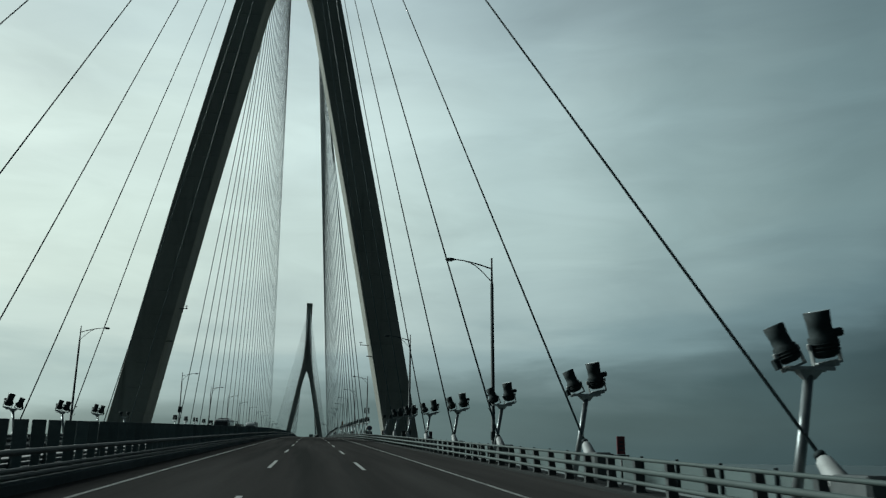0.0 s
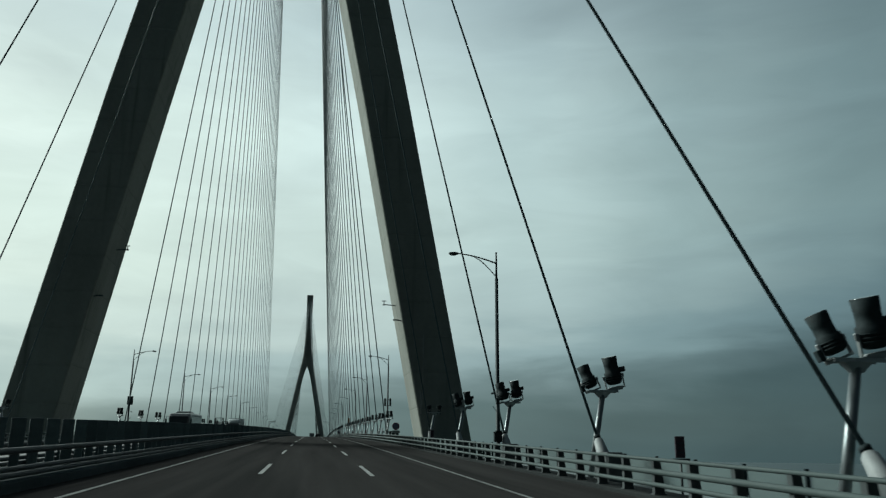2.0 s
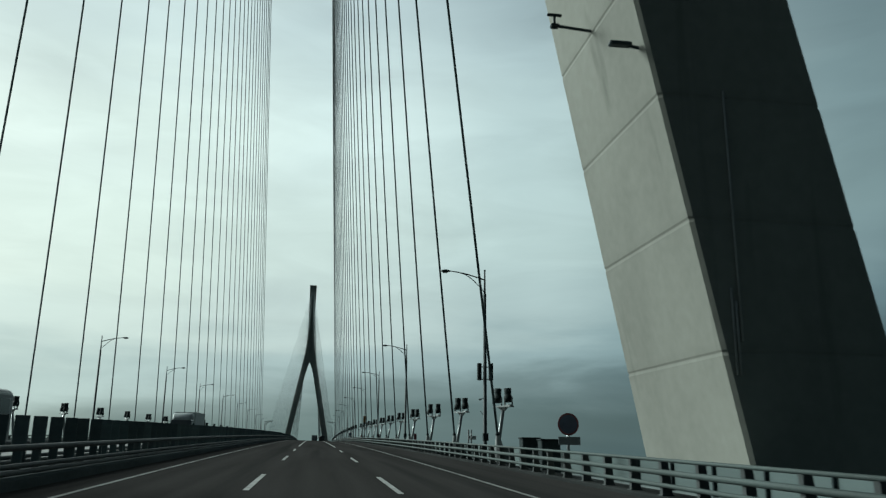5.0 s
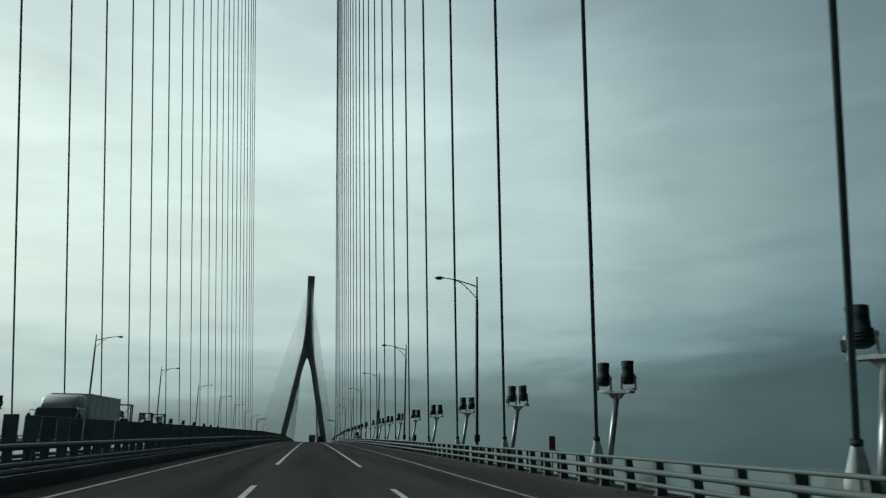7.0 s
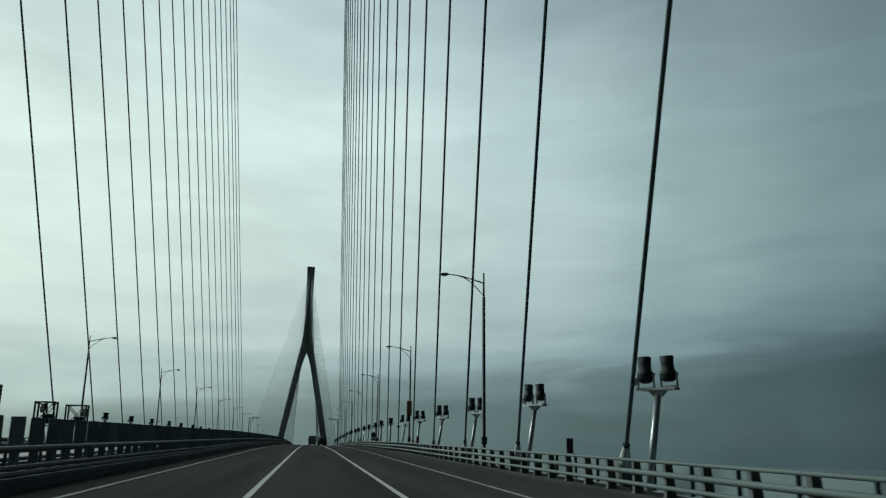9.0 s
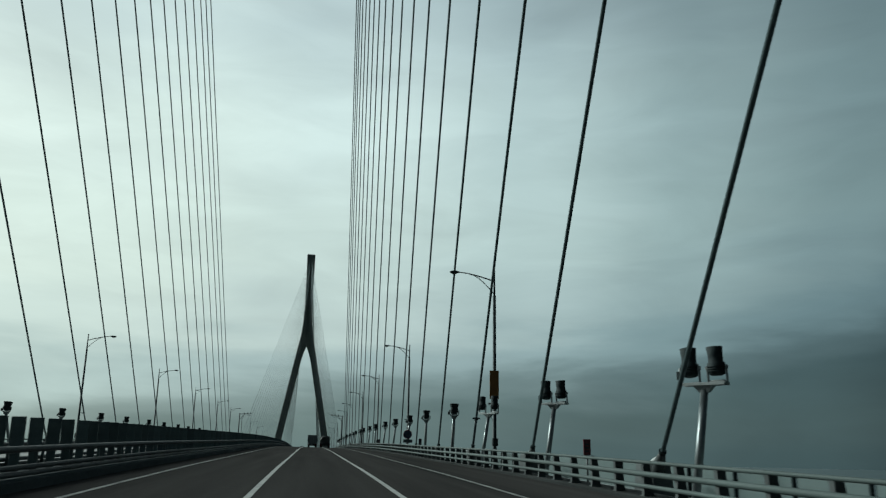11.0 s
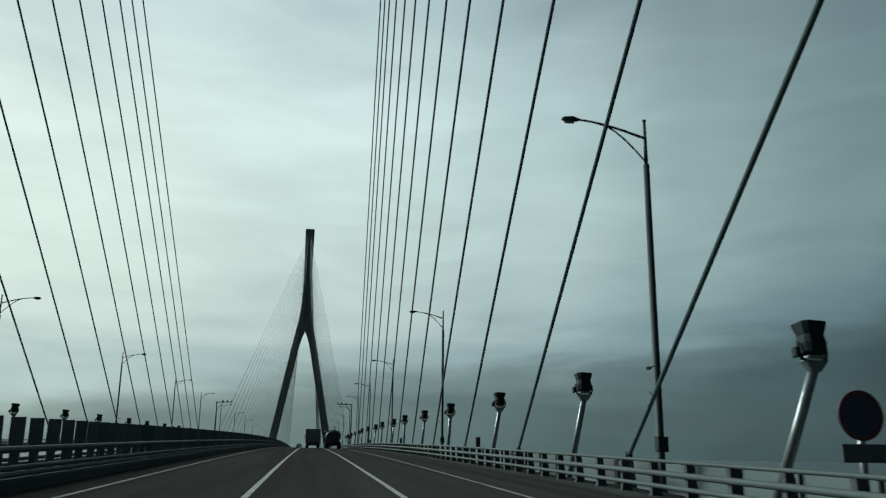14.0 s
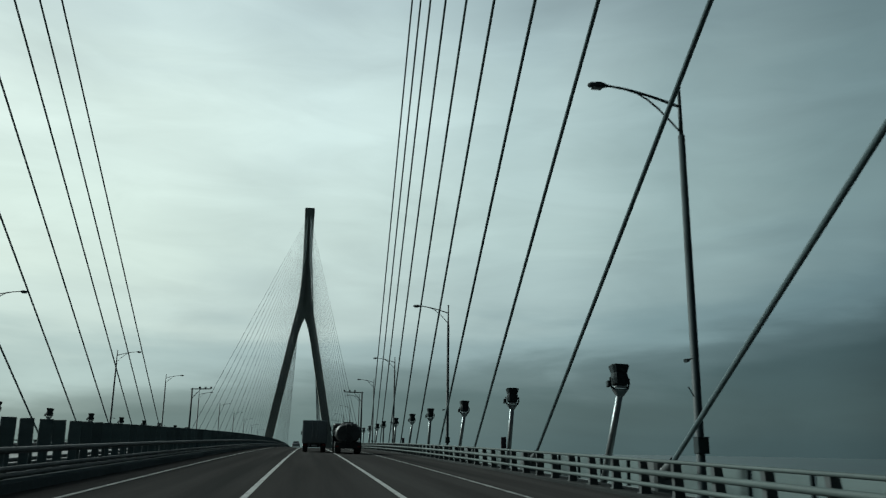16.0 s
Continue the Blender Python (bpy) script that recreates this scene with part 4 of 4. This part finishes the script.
def box_truck(x, y, face=0):
    s = thing("box_truck", "grey box truck with closed rear doors on the road", "truck", at=pose(x, y, road_z(x, y), slope_turn(y), 0, face))
    bm = B()
    solid(bm, 2.25, 5.6, 2.05, (0, 2.9, 1.82), bevel=0.04)
    box = part("cargo_box", bm, TRUCK_BOX, s)
    for k in (-1, 1):
        bm = B()
        solid(bm, 1.05, 0.05, 1.88, (k * 0.54, 0.085, 1.82), bevel=0.012)
        door = part("rear_door", bm, TRUCK_BOX, box)
        bm = B()
        tube(bm, [(k * 0.22, 0.04, 0.95), (k * 0.22, 0.04, 2.70)], 0.02, 6)
        solid(bm, 0.16, 0.04, 0.05, (k * 0.18, 0.035, 1.45))
        part("lock_bar", bm, BRACKET, door)
        bm = B()
        solid(bm, 0.34, 0.07, 0.14, (k * 0.86, 0.12, 0.66), bevel=0.01)
        part("tail_light", bm, TAIL, s, "red tail light")
        bm = B()
        solid(bm, 0.42, 0.02, 0.42, (k * 0.82, 0.75, 0.36))
        part("mud_flap", bm, RUBBER, s)
        wheel(s, (k * 0.82, 1.3, 0.40), 0.40, 0.44)
        wheel(s, (k * 0.95, 6.0, 0.40), 0.40, 0.25)
    bm = B()
    solid(bm, 0.8, 7.2, 0.22, (0, 3.7, 0.68), bevel=0.02)
    solid(bm, 2.1, 0.12, 0.14, (0, 0.12, 0.50), bevel=0.01)
    part("chassis", bm, CHASSIS, s)
    bm = B()
    solid(bm, 2.05, 1.7, 1.9, (0, 6.7, 1.35), bevel=0.12)
    cab = part("cab", bm, TRUCK_BOX, s)
    for k in (-1, 1):
        bm = B()
        solid(bm, 0.10, 0.08, 0.34, (k * 1.24, 6.6, 1.75), bevel=0.02)
        part("side_mirror", bm, HOUSING, cab)
    bm = B()
    solid(bm, 0.5, 0.02, 0.12, (0, 0.05, 0.60))
    part("number_plate", bm, BRACKET, s)
    return s


def tank_truck(x, y):
    s = thing("tank_truck", "dark dusty tank truck seen from behind on the road", "truck", at=pose(x, y, road_z(x, y), slope_turn(y), 0, 0))
    bm = B()
    tube(bm, [(0, 0.15, 1.75), (0, 0.35, 1.75), (0, 6.2, 1.75), (0, 6.4, 1.75)], [0.95, 1.12, 1.12, 0.95], 20)
    for v in bm.verts:
        v.co.z = 1.75 + (v.co.z - 1.75) * 0.78
    tank = part("tank", bm, TANK, s)
    bm = B()
    solid(bm, 0.9, 4.6, 0.12, (0, 3.3, 2.66), bevel=0.02)
    part("walkway", bm, DARK_STEEL, tank)
    bm = B()
    for k in (-0.22, 0.22):
        tube(bm, [(k, 0.1, 0.6), (k, 0.1, 2.6)], 0.025, 6)
    for z in (0.9, 1.2, 1.5, 1.8, 2.1, 2.4):
        tube(bm, [(-0.22, 0.1, z), (0.22, 0.1, z)], 0.02, 6)
    part("ladder", bm, DARK_STEEL, s)
    bm = B()
    solid(bm, 2.3, 6.6, 0.5, (0, 3.4, 0.75), bevel=0.05)
    solid(bm, 2.35, 0.2, 0.3, (0, 0.12, 0.6), bevel=0.02)
    part("chassis", bm, CHASSIS, s)
    for k in (-1, 1):
        wheel(s, (k * 0.88, 1.1, 0.50), 0.50, 0.5)
        wheel(s, (k * 0.88, 2.4, 0.50), 0.50, 0.5)
        wheel(s, (k * 1.0, 7.2, 0.50), 0.50, 0.28)
        bm = B()
        solid(bm, 0.3, 0.06, 0.14, (k * 0.95, 0.0, 0.62), bevel=0.01)
        part("tail_light", bm, TAIL, s, "red tail light")
        bm = B()
        solid(bm, 0.55, 0.02, 0.5, (k * 0.88, 0.45, 0.42))
        part("mud_flap", bm, RUBBER, s)
    bm = B()
    solid(bm, 2.3, 1.9, 2.1, (0, 7.6, 1.65), bevel=0.15)
    cab = part("cab", bm, TANK, s)
    for k in (-1, 1):
        bm = B()
        solid(bm, 0.12, 0.1, 0.45, (k * 1.36, 7.4, 2.2), bevel=0.02)
        part("side_mirror", bm, HOUSING, cab)


def sedan(x, y):
    s = thing("sedan_car", "silver sedan car driving ahead on the road", "car", at=pose(x, y, road_z(x, y), slope_turn(y), 0, 0))
    bm = B()
    rings = []
    for yy, w, z0, z1 in ((0.0, 0.78, 0.42, 0.82), (0.1, 0.86, 0.30, 0.98), (0.7, 0.90, 0.25, 1.02), (2.2, 0.91, 0.22, 0.95), (3.9, 0.90, 0.24, 0.86), (4.5, 0.82, 0.32, 0.70)):
        rings.append([(-w, yy, z0), (w, yy, z0), (w, yy, z0 + (z1 - z0) * 0.75), (w * 0.9, yy, z1), (-w * 0.9, yy, z1), (-w, yy, z0 + (z1 - z0) * 0.75)])
    loft(bm, rings)
    body = part("body", bm, CAR_PAINT, s)
    bm = B()
    loft(bm, [[(-a, yy, 0.95), (a, yy, 0.95), (b, y2, 1.42), (-b, y2, 1.42)] for a, yy, b, y2 in ((0.80, 0.55, 0.62, 1.25), (0.82, 3.3, 0.62, 2.5))])
    part("cabin_glass", bm, GLASS_DARK, body, "dark tinted windows")
    bm = B()
    solid(bm, 1.24, 1.3, 0.05, (0, 1.88, 1.435), bevel=0.02)
    part("roof", bm, CAR_PAINT, body)
    for k in (-1, 1):
        wheel(s, (k * 0.80, 0.95, 0.32), 0.32, 0.2)
        wheel(s, (k * 0.80, 3.65, 0.32), 0.32, 0.2)
        bm = B()
        solid(bm, 0.36, 0.06, 0.15, (k * 0.66, 0.03, 0.80), bevel=0.02)
        part("tail_light", bm, TAIL, s, "red tail light")
    bm = B()
    solid(bm, 0.5, 0.02, 0.12, (0, -0.01, 0.62))
    part("number_plate", bm, BRACKET, s)


def coach(x, y):
    s = thing("coach", "dark coach with tinted windows on the far carriageway", "bus", at=pose(x, y, road_z(x, y), -slope_turn(y), 0, 180))
    bm, rings = B(), []
    # stations from the tail to the raked nose: distance, half width, underside, roof height
    for q, w, low, top in ((0.0, 1.10, 0.55, 2.85), (0.12, 1.21, 0.42, 3.08), (0.5, 1.24, 0.36, 3.15), (9.6, 1.24, 0.36, 3.15), (10.4, 1.23, 0.36, 3.05), (10.8, 1.18, 0.38, 2.75), (11.0, 1.10, 0.42, 1.9), (11.05, 1.02, 0.5, 1.0)):
        c = 0.22
        rings.append([(-w, q, low), (w, q, low), (w, q, top - c), (w - c * 0.3, q, top - c * 0.3), (w - c, q, top), (-w + c, q, top), (-w + c * 0.3, q, top - c * 0.3), (-w, q, top - c)])
    loft(bm, rings)
    body = part("body", bm, BUS_PAINT, s)
    bm = B()
    solid(bm, 1.7, 2.6, 0.24, (0, 6.6, 3.26), bevel=0.09)
    part("air_conditioner", bm, PALE_PAINT, body, "pale roof cooling unit")
    for k in (-1, 1):
        for i in range(6):
            bm = B()
            solid(bm, 0.03, 1.52, 0.95, (k * 1.245, 1.3 + i * 1.6, 2.25), bevel=0.01)
            part("window", bm, GLASS_DARK, body)
        # pale strip added as the highlight on the roof edge
        bm = B()
        solid(bm, 0.03, 9.2, 0.10, (k * 1.245, 5.1, 2.93), bevel=0.01)
        part("roof_highlight", bm, BRACKET, body, "pale strip painting the highlight along the roof edge")
        for yy in (2.4, 8.6):
            wheel(s, (k * 1.05, yy, 0.5), 0.5, 0.3)
        bm = B()
        tube(bm, [(k * 1.1, 10.75, 2.75), (k * 1.38, 11.15, 2.72), (k * 1.42, 11.2, 2.45)], 0.03, 6)
        solid(bm, 0.2, 0.12, 0.5, (k * 1.42, 11.2, 2.2), bevel=0.04)
        part("side_mirror", bm, HOUSING, body)
        bm = B()
        solid(bm, 0.42, 0.06, 0.2, (k * 0.72, 11.06, 0.85), bevel=0.03)
        part("headlight", bm, LENS, body, "clear headlight")
    bm = B()
    solid(bm, 2.05, 0.05, 1.35, (0, 10.97, 2.1), turn=pose(0, 0, 0, 13, 0, 0), bevel=0.02)
    part("windscreen", bm, GLASS_DARK, body)


def fairing_truck(x, y):
    s = thing("box_truck", "truck with pale box body and white roof fairing, opposite carriageway", "truck", at=pose(x, y, road_z(x, y), -slope_turn(y), 0, 180))
    bm = B()
    solid(bm, 2.4, 8.4, 2.55, (0, 4.2, 2.38), bevel=0.04)
    for k in (-1, 1):
        for yy in (0.06, 8.34):
            solid(bm, 0.05, 0.10, 2.5, (k * 1.205, yy, 2.38), bevel=0.01)
        solid(bm, 0.04, 8.4, 0.09, (k * 1.205, 4.2, 3.60), bevel=0.01)
        solid(bm, 0.04, 8.4, 0.12, (k * 1.205, 4.2, 1.18), bevel=0.01)
    box = part("cargo_box", bm, PALE_PAINT, s)
    for k in (-1, 1):
        for yy in (1.7, 3.4, 5.1, 6.8):
            bm = B()
            solid(bm, 0.02, 0.05, 2.3, (k * 1.208, yy, 2.40), bevel=0.004)
            part("rib", bm, PALE_PAINT, box)
    bm = B()
    solid(bm, 0.8, 11.6, 0.28, (0, 6.0, 0.92), bevel=0.03)
    part("chassis", bm, CHASSIS, s)
    # forward-control cab with a raked windscreen
    bm, rings = B(), []
    for q, w, low, top in ((8.95, 1.16, 0.55, 2.62), (9.1, 1.2, 0.45, 2.74), (10.6, 1.2, 0.42, 2.76), (11.1, 1.2, 0.42, 2.66), (11.35, 1.18, 0.42, 2.0), (11.5, 1.15, 0.45, 1.4), (11.55, 1.1, 0.5, 0.9)):
        c = 0.12
        rings.append([(-w, q, low), (w, q, low), (w, q, top - c), (w - c, q, top), (-w + c, q, top), (-w, q, top - c)])
    loft(bm, rings)
    cab = part("cab", bm, BUS_PAINT, s, "dark driver's cab")
    bm, rings = B(), []
    for q, w, top in ((9.0, 1.14, 3.48), (9.5, 1.15, 3.52), (10.1, 1.12, 3.46), (10.6, 1.05, 3.26), (10.95, 0.95, 2.98), (11.1, 0.86, 2.76)):
        c = 0.22 * (top - 2.6)
        rings.append([(-w, q, 2.62), (w, q, 2.62), (w, q, top - c), (w - c * 0.35, q, top - c * 0.35), (w - c, q, top), (-w + c, q, top), (-w + c * 0.35, q, top - c * 0.35), (-w, q, top - c)])
    loft(bm, rings)
    for f in bm.faces:
        f.smooth = len(f.verts) == 4
    part("roof_fairing", bm, PALE_PAINT, cab, "white rounded roof fairing")
    bm = B()
    solid(bm, 2.1, 0.04, 0.98, (0, 11.235, 2.10), turn=pose(0, 0, 0, 20, 0, 0), bevel=0.02)
    part("windscreen", bm, GLASS_DARK, cab)
    for k in (-1, 1):
        bm = B()
        solid(bm, 0.03, 1.0, 0.7, (k * 1.2, 10.4, 2.05), bevel=0.01)
        part("side_window", bm, GLASS_DARK, cab)
        bm = B()
        tube(bm, [(k * 1.12, 11.2, 2.5), (k * 1.42, 11.4, 2.5), (k * 1.45, 11.42, 2.3)], 0.025, 6)
        solid(bm, 0.2, 0.1, 0.45, (k * 1.45, 11.42, 2.08), bevel=0.03)
        part("side_mirror", bm, HOUSING, cab)
        bm = B()
        solid(bm, 0.36, 0.06, 0.2, (k * 0.85, 11.54, 0.85), bevel=0.03)
        part("headlight", bm, LENS, cab, "clear headlight")
        for yy in (1.5, 2.7, 10.2):
            wheel(s, (k * 1.0, yy, 0.5), 0.5, 0.3)


box_truck(7.75, 462.0)
tank_truck(10.65, 458.0)
sedan(4.2, 585.0)
coach(-8.0, 164.0)
fairing_truck(-8.0, 233.3)
